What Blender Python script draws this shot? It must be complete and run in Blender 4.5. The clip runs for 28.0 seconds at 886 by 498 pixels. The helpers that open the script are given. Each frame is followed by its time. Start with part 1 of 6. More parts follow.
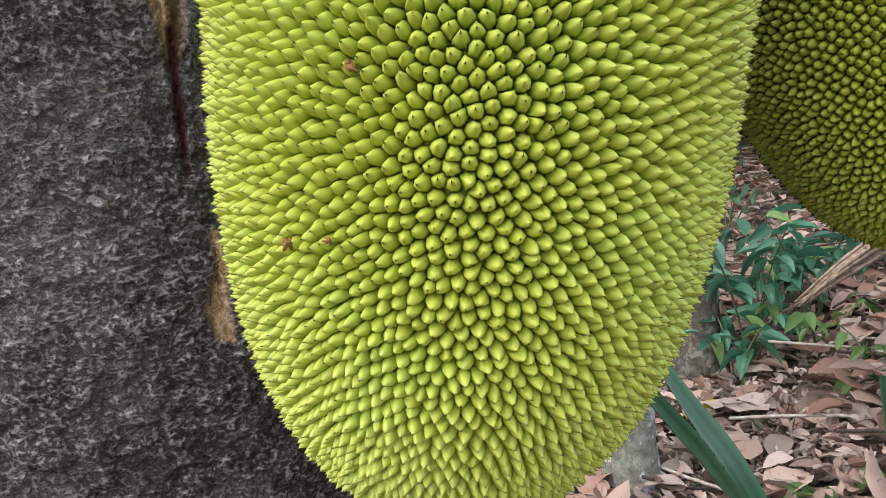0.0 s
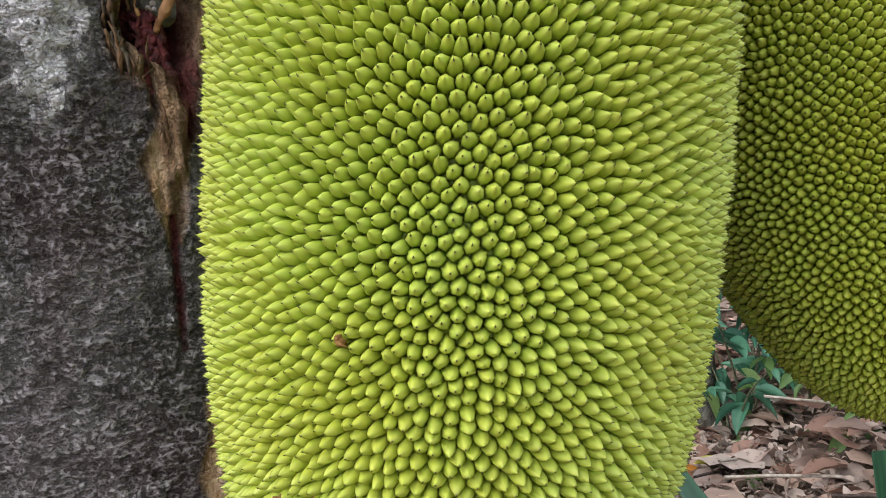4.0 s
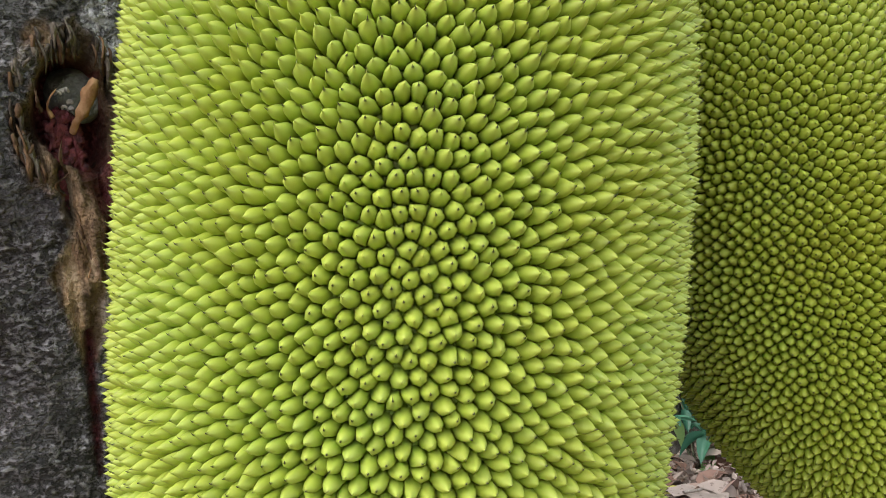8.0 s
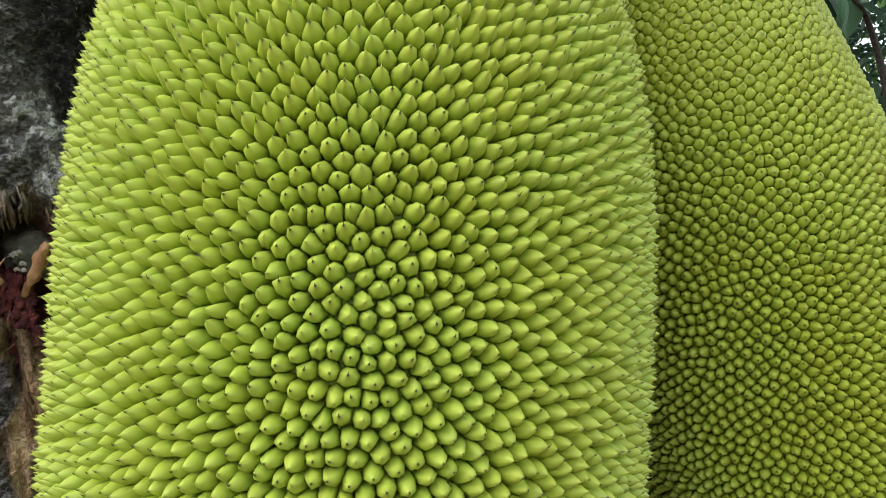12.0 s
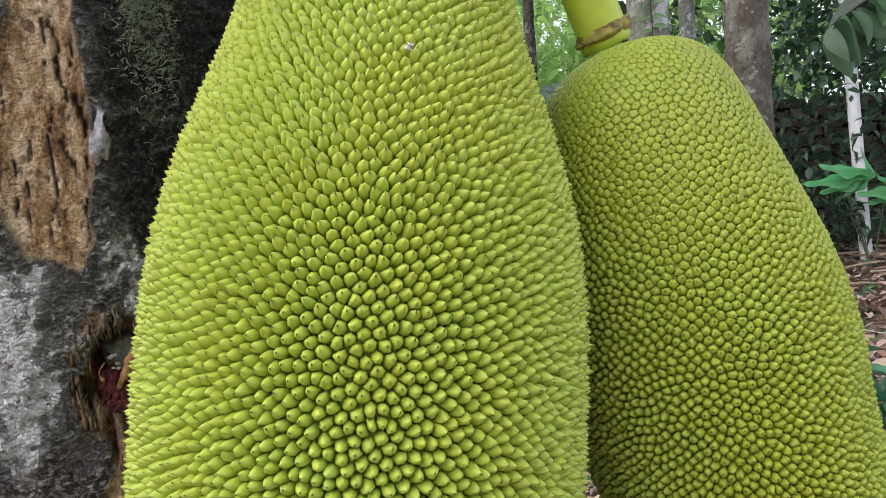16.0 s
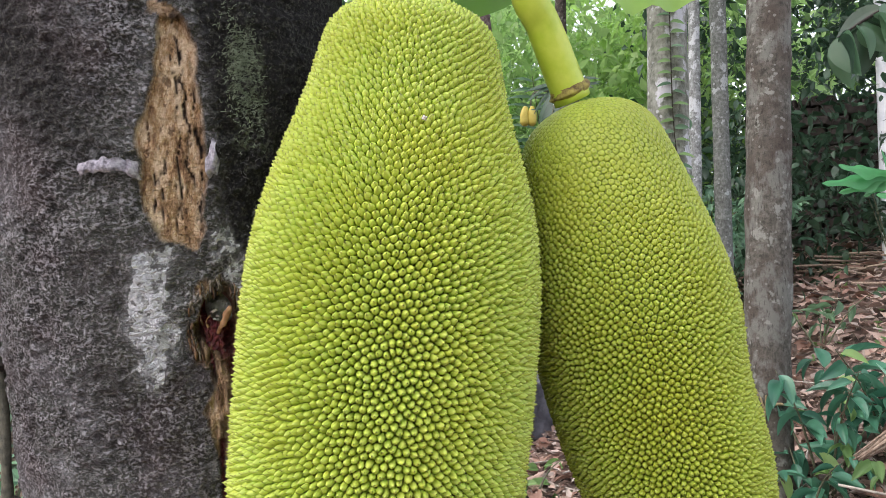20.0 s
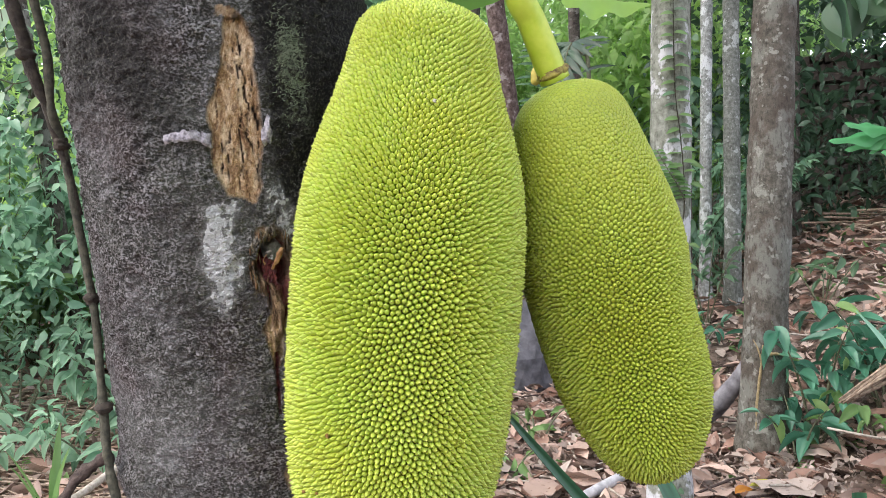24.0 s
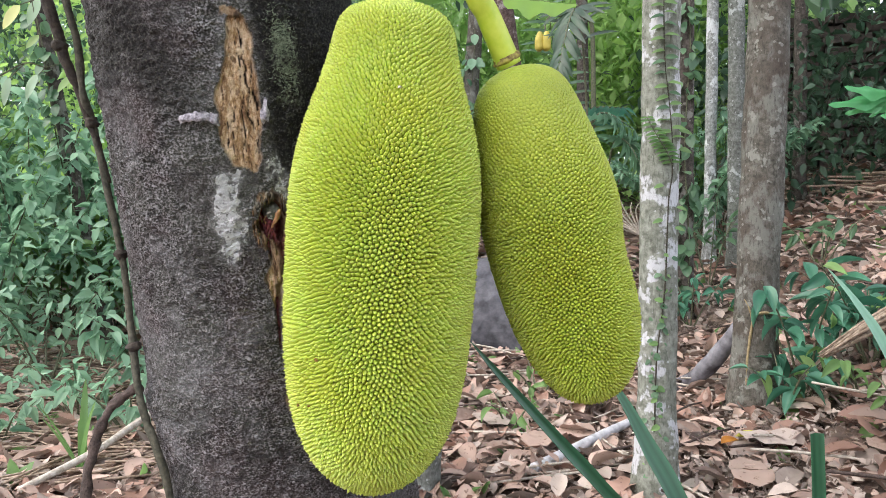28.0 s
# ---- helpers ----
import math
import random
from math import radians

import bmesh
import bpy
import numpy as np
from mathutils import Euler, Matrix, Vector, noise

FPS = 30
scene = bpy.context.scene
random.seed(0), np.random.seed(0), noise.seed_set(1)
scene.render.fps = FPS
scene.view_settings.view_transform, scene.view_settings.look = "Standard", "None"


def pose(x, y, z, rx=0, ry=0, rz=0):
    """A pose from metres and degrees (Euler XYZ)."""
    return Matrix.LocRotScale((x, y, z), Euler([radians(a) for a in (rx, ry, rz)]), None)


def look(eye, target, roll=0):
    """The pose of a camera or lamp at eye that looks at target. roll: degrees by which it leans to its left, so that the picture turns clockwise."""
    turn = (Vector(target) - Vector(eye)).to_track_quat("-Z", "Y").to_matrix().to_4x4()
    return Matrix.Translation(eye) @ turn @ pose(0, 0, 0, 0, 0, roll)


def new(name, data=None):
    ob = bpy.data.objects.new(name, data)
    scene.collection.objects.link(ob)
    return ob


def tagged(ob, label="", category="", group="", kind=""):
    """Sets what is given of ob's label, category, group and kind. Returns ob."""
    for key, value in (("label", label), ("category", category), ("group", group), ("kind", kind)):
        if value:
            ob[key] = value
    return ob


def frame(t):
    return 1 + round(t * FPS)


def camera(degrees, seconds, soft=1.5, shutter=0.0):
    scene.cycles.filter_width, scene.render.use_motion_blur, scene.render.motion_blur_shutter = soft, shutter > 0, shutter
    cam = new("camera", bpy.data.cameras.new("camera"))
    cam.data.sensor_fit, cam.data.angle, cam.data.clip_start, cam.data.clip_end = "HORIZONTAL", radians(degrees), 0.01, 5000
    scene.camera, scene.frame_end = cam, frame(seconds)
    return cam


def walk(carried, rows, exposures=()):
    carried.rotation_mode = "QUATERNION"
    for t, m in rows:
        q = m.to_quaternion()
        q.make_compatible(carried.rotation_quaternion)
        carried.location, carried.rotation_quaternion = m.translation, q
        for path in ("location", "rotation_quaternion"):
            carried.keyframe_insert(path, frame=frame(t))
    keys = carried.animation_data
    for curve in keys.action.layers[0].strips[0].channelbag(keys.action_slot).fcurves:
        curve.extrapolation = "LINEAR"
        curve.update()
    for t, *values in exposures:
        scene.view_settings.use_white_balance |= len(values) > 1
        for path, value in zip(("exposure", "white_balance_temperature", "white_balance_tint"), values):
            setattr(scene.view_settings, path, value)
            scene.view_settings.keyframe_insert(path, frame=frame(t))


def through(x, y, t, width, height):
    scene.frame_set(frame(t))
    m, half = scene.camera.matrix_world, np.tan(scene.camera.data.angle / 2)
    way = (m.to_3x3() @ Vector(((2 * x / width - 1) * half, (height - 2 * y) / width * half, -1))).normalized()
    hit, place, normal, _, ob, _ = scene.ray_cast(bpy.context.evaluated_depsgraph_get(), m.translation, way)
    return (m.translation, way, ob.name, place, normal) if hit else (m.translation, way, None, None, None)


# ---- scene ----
cam = camera(63.9, 28.0, 0.8)
METRES, EYE, TILT, LEAN, TURN = 0.70, 0.75, -2.0, 3.0, 0.0
ROWS = [
    (0.0, 0.0, 0.0, 0.0, 0.0, -0.0, 0.0),
    (0.5, 0.0056, -0.0011, 0.0105, 0.31, 0.12, -0.18),
    (1.0, 0.0111, -0.0036, 0.0218, 0.51, 0.47, 0.1),
    (1.5, 0.0088, -0.0089, 0.0345, 0.81, 0.98, -0.22),
    (2.0, 0.0077, -0.015, 0.0447, 0.77, 1.41, -0.53),
    (2.5, 0.0059, -0.0181, 0.0518, 0.79, 1.51, -0.35),
    (3.0, 0.0005, -0.0186, 0.0634, 0.66, 1.8, -0.67),
    (3.5, 0.0061, -0.0196, 0.0782, 0.15, 2.35, -0.76),
    (5.5, 0.0026, -0.0104, 0.1098, -0.56, 2.83, -0.65),
    (6.0, 0.007, 0.0004, 0.1197, -0.78, 2.86, -0.88),
    (6.5, 0.0128, 0.0095, 0.128, -1.45, 3.05, -0.86),
    (7.0, 0.0194, 0.0088, 0.1339, -2.28, 3.28, -1.18),
    (7.5, 0.0234, 0.0045, 0.1435, -2.43, 3.52, -0.8),
    (8.0, 0.0212, 0.0039, 0.1494, -2.59, 3.84, -1.21),
    (8.5, 0.0256, 0.0043, 0.1566, -2.82, 4.04, -1.22),
    (9.0, 0.028, 0.0034, 0.1688, -2.8, 4.47, -1.55),
    (9.5, 0.0322, 0.0004, 0.1802, -2.52, 4.82, -1.34),
    (10.0, 0.034, -0.0042, 0.1873, -2.06, 5.12, -1.35),
    (10.5, 0.0389, -0.0031, 0.1943, -1.97, 5.35, -1.41),
    (11.0, 0.0431, 0.002, 0.2006, -1.64, 5.59, -1.6),
    (11.5, 0.0417, 0.0072, 0.2114, -1.24, 5.87, -1.54),
    (12.0, 0.05, 0.0091, 0.2232, -1.35, 6.3, -1.68),
    (12.5, 0.0517, 0.0106, 0.2311, -0.92, 6.61, -1.74),
    (13.0, 0.0547, 0.0093, 0.2398, -0.85, 6.61, -1.75),
    (13.5, 0.0615, 0.0094, 0.2496, -0.48, 6.73, -1.56),
    (15.5, 0.0973, -0.0563, 0.2847, 4.44, 6.4, -0.99),
    (16.0, 0.1172, -0.0853, 0.2828, 6.43, 6.16, -1.52),
    (16.5, 0.1358, -0.1128, 0.2786, 7.79, 5.99, -1.59),
    (17.0, 0.144, -0.1343, 0.273, 8.15, 5.71, -1.86),
    (17.5, 0.146, -0.1545, 0.2721, 8.07, 5.63, -2.12),
    (18.0, 0.1499, -0.1769, 0.2746, 8.0, 5.71, -2.01),
    (18.5, 0.1565, -0.2166, 0.2758, 8.3, 5.46, -2.32),
    (19.0, 0.1593, -0.2404, 0.2727, 8.24, 5.47, -2.62),
    (19.5, 0.1579, -0.2624, 0.2702, 8.41, 5.01, -3.22),
    (20.0, 0.1619, -0.2874, 0.2725, 8.3, 4.8, -3.72),
    (20.5, 0.168, -0.3153, 0.2697, 8.44, 4.6, -3.78),
    (22.5, 0.1729, -0.4012, 0.2713, 8.92, 4.05, -4.2),
    (23.0, 0.1775, -0.4137, 0.2615, 9.31, 2.12, -3.77),
    (23.5, 0.1858, -0.4338, 0.2537, 8.85, 1.59, -4.03),
    (24.0, 0.1963, -0.4654, 0.2504, 9.32, 1.41, -3.65),
    (24.5, 0.2031, -0.4888, 0.2533, 9.9, 1.01, -4.09),
    (25.0, 0.2138, -0.5113, 0.254, 11.45, 0.16, -4.18),
    (25.5, 0.2228, -0.544, 0.2531, 11.35, -0.05, -4.44),
    (26.0, 0.2292, -0.5673, 0.2503, 12.21, -0.13, -4.48),
    (26.5, 0.2433, -0.5829, 0.2496, 11.35, -0.24, -4.11),
    (27.0, 0.2555, -0.6065, 0.2508, 10.41, -0.11, -4.16),
    (27.5, 0.271, -0.6189, 0.2445, 10.09, -0.72, -3.87),
    (28.0, 0.2843, -0.6225, 0.2418, 10.31, -1.39, -3.33),
]
# seconds, stops, kelvin, tint
EXPOSURES = [(0, 1.38, 6400, 15), (3, 1.26, 6450, 14), (6, 1.18, 6450, 13), (9, 1.21, 6450, 10), (12, 1.14, 6500, 4), (16, 1.20, 6450, 14), (18, 1.41, 6400, 17), (20, 1.44, 6400, 17), (22.5, 1.59, 6400, 15), (28, 1.67, 6400, 13)]
walk(cam, [(t, pose(0, 0, EYE, TILT, LEAN, TURN) @ pose(METRES * x, METRES * y, METRES * z, 90 + pitch, roll, yaw)) for t, x, y, z, yaw, pitch, roll in ROWS], EXPOSURES)

# ---- world and light ----
world = bpy.data.worlds.new("world")
scene.world = world
world.use_nodes = True
SUN_EL, SUN_AZ = radians(48), radians(236)
sky = world.node_tree.nodes.new("ShaderNodeTexSky")
sky.sky_type, sky.sun_disc, sky.sun_elevation, sky.sun_rotation = "NISHITA", False, SUN_EL, SUN_AZ
sky.air_density, sky.dust_density, sky.ozone_density = 1.0, 4.0, 1.0
background = world.node_tree.nodes["Background"]
background.inputs["Strength"].default_value = 0.15
veil = world.node_tree.nodes.new("ShaderNodeMix")
veil.data_type = "RGBA"
veil.inputs[0].default_value = 0.6
veil.inputs[7].default_value = (5.6, 5.7, 5.9, 1)
world.node_tree.links.new(sky.outputs["Color"], veil.inputs[6])
world.node_tree.links.new(veil.outputs[2], background.inputs["Color"])
sun = new("sun", bpy.data.lights.new("sun", "SUN"))
sun.data.energy, sun.data.angle, sun.data.color = 1.0, radians(70), (1.0, 0.96, 0.9)
way = Vector((math.sin(SUN_AZ) * math.cos(SUN_EL), math.cos(SUN_AZ) * math.cos(SUN_EL), math.sin(SUN_EL)))
sun.matrix_world = look(way * 20, (0, 0, 0))

# ---- small tools ----
rng = np.random.default_rng(7)
ORIGIN = {}


def hash3(ix, iy, iz, seed):
    n = (ix * 374761393 + iy * 668265263 + iz * 2147483647 + seed * 974711) & 0xFFFFFFFF
    n = ((n ^ (n >> 13)) * 1274126177) & 0xFFFFFFFF
    return ((n ^ (n >> 16)) & 0xFFFF) / 65535.0


def vnoise(p, scale, seed=0):
    """Value noise from -1 to 1 at points p (n, 3)."""
    q = np.asarray(p, float) / scale + 1000.0
    i = np.floor(q).astype(np.int64)
    f = q - i
    f = f * f * (3 - 2 * f)
    out = np.zeros(len(q))
    for a in (0, 1):
        for b in (0, 1):
            for c in (0, 1):
                w = (f[:, 0] if a else 1 - f[:, 0]) * (f[:, 1] if b else 1 - f[:, 1]) * (f[:, 2] if c else 1 - f[:, 2])
                out += w * hash3(i[:, 0] + a, i[:, 1] + b, i[:, 2] + c, seed)
    return out * 2 - 1


def fbm(p, scale, seed=0, octaves=4):
    return sum(vnoise(p, scale / 2**k, seed + k) / 2**k for k in range(octaves))


def mesh_np(name, verts, faces, mat, smooth=True, attrs=None):
    """A mesh from arrays; faces (m, k), or a list of such arrays."""
    verts = np.asarray(verts, float).reshape(-1, 3)
    groups = faces if isinstance(faces, list) else [faces]
    groups = [np.asarray(g, np.int64) for g in groups if len(g)]
    me = bpy.data.meshes.new(name)
    loops = np.concatenate([g.ravel() for g in groups])
    totals = np.concatenate([np.full(len(g), g.shape[1]) for g in groups])
    starts = np.concatenate([[0], np.cumsum(totals)[:-1]])
    me.vertices.add(len(verts))
    me.vertices.foreach_set("co", verts.ravel())
    me.loops.add(len(loops))
    me.loops.foreach_set("vertex_index", loops.astype(np.int32))
    me.polygons.add(len(totals))
    me.polygons.foreach_set("loop_start", starts.astype(np.int32))
    me.polygons.foreach_set("loop_total", totals.astype(np.int32))
    me.polygons.foreach_set("use_smooth", np.full(len(totals), smooth))
    for key, values in (attrs or {}).items():
        me.attributes.new(key, "FLOAT", "POINT").data.foreach_set("value", np.asarray(values, np.float32))
    me.update(calc_edges=True)
    me.validate()
    me.materials.append(mat)
    return me


def thing(name, at, label, category, group="", kind=""):
    ob = new(name)
    ob.location = at
    ORIGIN[ob] = np.array(at, float)
    return tagged(ob, label, category, group, kind)


def part(name, data, mat, parent, label="", smooth=True, attrs=None, kind=""):
    """One mesh, given in world metres as (verts, faces), under a thing or a part."""
    verts, faces = data
    ob = new(name, mesh_np(name, np.asarray(verts) - ORIGIN[parent], faces, mat, smooth, attrs))
    ob.parent = parent
    ORIGIN[ob] = ORIGIN[parent]
    return tagged(ob, label, kind=kind)


def solo(name, data, mat, label, category, group="", kind="", smooth=True, attrs=None):
    """A thing that is one mesh."""
    verts, faces = data
    at = np.asarray(verts).mean(0)
    at[2] = np.asarray(verts)[:, 2].min()
    ob = new(name, mesh_np(name, np.asarray(verts) - at, faces, mat, smooth, attrs))
    ob.location = at
    return tagged(ob, label, category, group, kind)


def join(pieces):
    """Several (verts, faces) as one; faces all of one size."""
    vs, fs, n = [], [], 0
    for v, f in pieces:
        vs.append(v)
        fs.append(np.asarray(f) + n)
        n += len(v)
    if isinstance(pieces[0][1], list):
        raise ValueError("plain face arrays only")
    return np.concatenate(vs), np.concatenate(fs)


def spline(points, n):
    """A smooth curve through points, n samples."""
    p = np.asarray(points, float)
    k = len(p)
    t = np.linspace(0, k - 1, n)
    i = np.clip(t.astype(int), 0, k - 2)
    f = (t - i)[:, None]
    a, b, c, d = p[np.maximum(i - 1, 0)], p[i], p[i + 1], p[np.minimum(i + 2, k - 1)]
    return 0.5 * (2 * b + (c - a) * f + (2 * a - 5 * b + 4 * c - d) * f**2 + (3 * b - a - 3 * c + d) * f**3)


def frames_along(c):
    t = np.gradient(c, axis=0)
    t /= np.linalg.norm(t, axis=1)[:, None]
    ref = np.array([0.0, 1.0, 0.1]) if abs(t[:, 1]).mean() < 0.8 else np.array([1.0, 0.0, 0.1])
    n = np.cross(t, ref)
    n /= np.linalg.norm(n, axis=1)[:, None]
    return t, n, np.cross(t, n)


def tube(points, radii, sides=12, n=24, rough=0.0, scale=0.02, seed=0):
    """A closed round limb along a smooth curve, uneven by rough (a share of the radius)."""
    c = spline(points, n)
    r = np.interp(np.linspace(0, 1, n), np.linspace(0, 1, len(radii)), radii)
    _, a, b = frames_along(c)
    ang = np.linspace(0, 2 * np.pi, sides, endpoint=False)
    ring = np.cos(ang)[None, :, None] * a[:, None] + np.sin(ang)[None, :, None] * b[:, None]
    v = (c[:, None] + ring * r[:, None, None]).reshape(-1, 3)
    if rough:
        v = v + ring.reshape(-1, 3) * (fbm(v, scale, seed, 3) * np.repeat(r, sides) * rough)[:, None]
    i, j = np.meshgrid(np.arange(n - 1), np.arange(sides), indexing="ij")
    k = (j + 1) % sides
    f = np.stack([i * sides + j, i * sides + k, (i + 1) * sides + k, (i + 1) * sides + j], -1).reshape(-1, 4)
    v = np.concatenate([v, c[:1], c[-1:]])
    m = n * sides
    j = np.arange(sides)
    k = (j + 1) % sides
    ends = [np.stack([np.full(sides, m), k, j], 1), np.stack([np.full(sides, m + 1), m - sides + j, m - sides + k], 1)]
    return v, [f, np.concatenate(ends)]


def leaf_shape(nl=6, nw=2, tip=1.0, fold=0.15, droop=0.25, wave=0.0, lobes=0):
    """A leaf blade of length 1 along x, half-width 1 in y, folded along its midrib."""
    u = np.linspace(0, 1, nl + 1)
    w = np.sin(np.pi * u**0.8) ** tip
    w[0], w[-1] = 0.02, 0.02
    if lobes:
        w = w * (1 + 0.35 * np.cos(u * np.pi * 2 * lobes))
    s = np.linspace(-1, 1, 2 * nw + 1)
    x = np.repeat(u, len(s)).reshape(len(u), -1)
    y = w[:, None] * s[None]
    z = fold * np.abs(y) - droop * x**2 + wave * np.sin(u * 19)[:, None] * np.abs(s)[None] * w[:, None]
    v = np.stack([x, y, z], -1).reshape(-1, 3)
    i, j = np.meshgrid(np.arange(nl), np.arange(2 * nw), indexing="ij")
    k = len(s)
    f = np.stack([i * k + j, (i + 1) * k + j, (i + 1) * k + j + 1, i * k + j + 1], -1).reshape(-1, 4)
    return v, f


def turns(yaw, pitch, roll):
    cy, sy, cp, sp, cr, sr = np.cos(yaw), np.sin(yaw), np.cos(pitch), np.sin(pitch), np.cos(roll), np.sin(roll)
    m = np.empty((len(yaw), 3, 3))
    m[:, 0] = np.stack([cy * cp, cy * sp * sr - sy * cr, cy * sp * cr + sy * sr], 1)
    m[:, 1] = np.stack([sy * cp, sy * sp * sr + cy * cr, sy * sp * cr - cy * sr], 1)
    m[:, 2] = np.stack([-sp, cp * sr, cp * cr], 1)
    return m


def scatter(shape, at, length, width, yaw, pitch, roll):
    """Many leaves of one shape as one (verts, faces), and a tone for each vertex."""
    v, f = shape
    n = len(at)
    s = np.stack([length, width / 2, length], 1)
    p = np.einsum("nij,nkj->nki", turns(yaw, pitch, roll), v[None] * s[:, None]) + np.asarray(at)[:, None]
    tone = np.repeat(rng.random(n), len(v))
    return (p.reshape(-1, 3), (f[None] + (np.arange(n) * len(v))[:, None, None]).reshape(-1, f.shape[1])), tone


def smooth01(x):
    x = np.clip(x, 0, 1)
    return x * x * (3 - 2 * x)


def ground_z(x, y):
    x, y = np.asarray(x, float), np.asarray(y, float)
    s = lambda v, k: k * np.log1p(np.exp(np.clip(v / k, -30, 30)))
    bank = s(x - 1.05 - 0.12 * (y - 2.7), 0.13)
    h = 0.16 * s(y - 3.1, 0.4) + 1.1 * (1 - np.exp(-0.8 * bank / 1.1))
    p = np.stack([x.ravel(), y.ravel(), np.zeros(x.size)], 1)
    return np.minimum(h, 7) + (0.03 * fbm(p, 0.9, 3, 3)).reshape(x.shape) * smooth01((np.hypot(x, y)) / 3)


# ---- materials ----
def material(name):
    m = bpy.data.materials.new(name)
    m.use_nodes = True
    t = m.node_tree
    return m, t, t.nodes["Principled BSDF"]


def node(t, kind, **inputs):
    n = t.nodes.new(kind)
    for key, value in inputs.items():
        n.inputs[key.replace("_", " ")].default_value = value
    return n


def noise_node(t, scale, detail=4.0, rough=0.55, stretch=None):
    n = node(t, "ShaderNodeTexNoise", Scale=scale, Detail=detail, Roughness=rough)
    co = t.nodes.new("ShaderNodeTexCoord")
    if stretch:
        mp = node(t, "ShaderNodeMapping", Scale=stretch)
        t.links.new(co.outputs["Object"], mp.inputs["Vector"])
        t.links.new(mp.outputs["Vector"], n.inputs["Vector"])
    else:
        t.links.new(co.outputs["Object"], n.inputs["Vector"])
    return n.outputs["Fac"]


def attr(t, name):
    n = t.nodes.new("ShaderNodeAttribute")
    n.attribute_name = name
    return n.outputs["Fac"]


def ramp(t, fac, *stops):
    n = t.nodes.new("ShaderNodeValToRGB")
    e = n.color_ramp.elements
    while len(e) < len(stops):
        e.new(0.5)
    for el, (pos, col) in zip(e, stops):
        el.position, el.color = pos, (*col, 1)
    t.links.new(fac, n.inputs["Fac"])
    return n.outputs["Color"]


def mix(t, fac, a, b, kind="MIX"):
    n = t.nodes.new("ShaderNodeMix")
    n.data_type, n.blend_type = "RGBA", kind
    for sock, value in ((n.inputs[0], fac), (n.inputs[6], a), (n.inputs[7], b)):
        if isinstance(value, bpy.types.NodeSocket):
            t.links.new(value, sock)
        else:
            sock.default_value = value if isinstance(value, float) else (*value, 1)
    return n.outputs[2]


def calc(t, kind, a, b=0.0, clamp=False):
    n = t.nodes.new("ShaderNodeMath")
    n.operation, n.use_clamp = kind, clamp
    for sock, value in zip(n.inputs, (a, b)):
        if isinstance(value, bpy.types.NodeSocket):
            t.links.new(value, sock)
        else:
            sock.default_value = value
    return n.outputs[0]


def bump(t, shader, height, strength=0.4, distance=0.002):
    n = node(t, "ShaderNodeBump", Strength=strength, Distance=distance)
    t.links.new(height, n.inputs["Height"])
    t.links.new(n.outputs["Normal"], shader.inputs["Normal"])


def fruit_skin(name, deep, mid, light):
    """Jackfruit rind: waxy green, paler towards the spike tips, with small brown points; gap shade is painted into
    deep.
    """
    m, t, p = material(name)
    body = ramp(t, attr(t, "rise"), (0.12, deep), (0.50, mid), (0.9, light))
    tone = attr(t, "tone")
    body = mix(t, calc(t, "MULTIPLY", tone, 0.55), body, (mid[0] * 1.3, mid[1] * 1.14, mid[2] * 1.2))
    large = noise_node(t, 14.0, 3.0)
    body = mix(t, ramp(t, large, (0.35, (0, 0, 0)), (0.7, (0.6, 0.6, 0.6))), body, (mid[0] * 1.25, mid[1] * 1.0, mid[2] * 0.8))
    speck = noise_node(t, 1300.0, 2.0)
    body = mix(t, ramp(t, speck, (0.62, (0, 0, 0)), (0.75, (0.35, 0.35, 0.35))), body, light)
    body = mix(t, attr(t, "point"), body, (0.012, 0.007, 0.004))
    t.links.new(body, p.inputs["Base Color"])
    p.inputs["Roughness"].default_value = 0.5
    p.inputs["Specular IOR Level"].default_value = 0.5
    p.inputs["Subsurface Weight"].default_value = 0.15
    p.inputs["Subsurface Radius"].default_value = (0.6, 0.8, 0.15)
    p.inputs["Subsurface Scale"].default_value = 0.003
    bump(t, p, noise_node(t, 900.0, 3.0), 0.12, 0.001)
    return m


def leaf_material(name, dark, light, rough=0.4, through=0.35, spots=None):
    """Leaf: glossy blade that lets some light through; tones differ leaf by leaf."""
    m, t, p = material(name)
    col = mix(t, attr(t, "tone"), dark, light)
    col = mix(t, ramp(t, noise_node(t, 25.0), (0.4, (0, 0, 0)), (0.7, (0.5, 0.5, 0.5))), col, tuple(0.6 * c for c in light))
    if spots:
        col = mix(t, ramp(t, noise_node(t, 60.0), (0.62, (0, 0, 0)), (0.68, (0.8, 0.8, 0.8))), col, spots)
    t.links.new(col, p.inputs["Base Color"])
    p.inputs["Roughness"].default_value = rough
    bump(t, p, noise_node(t, 180.0), 0.25, 0.001)
    if through:
        tr = t.nodes.new("ShaderNodeBsdfTranslucent")
        t.links.new(mix(t, 0.5, col, light), tr.inputs["Color"])
        ms = t.nodes.new("ShaderNodeMixShader")
        ms.inputs[0].default_value = through
        t.links.new(p.outputs[0], ms.inputs[1])
        t.links.new(tr.outputs[0], ms.inputs[2])
        t.links.new(ms.outputs[0], t.nodes["Material Output"].inputs["Surface"])
    return m


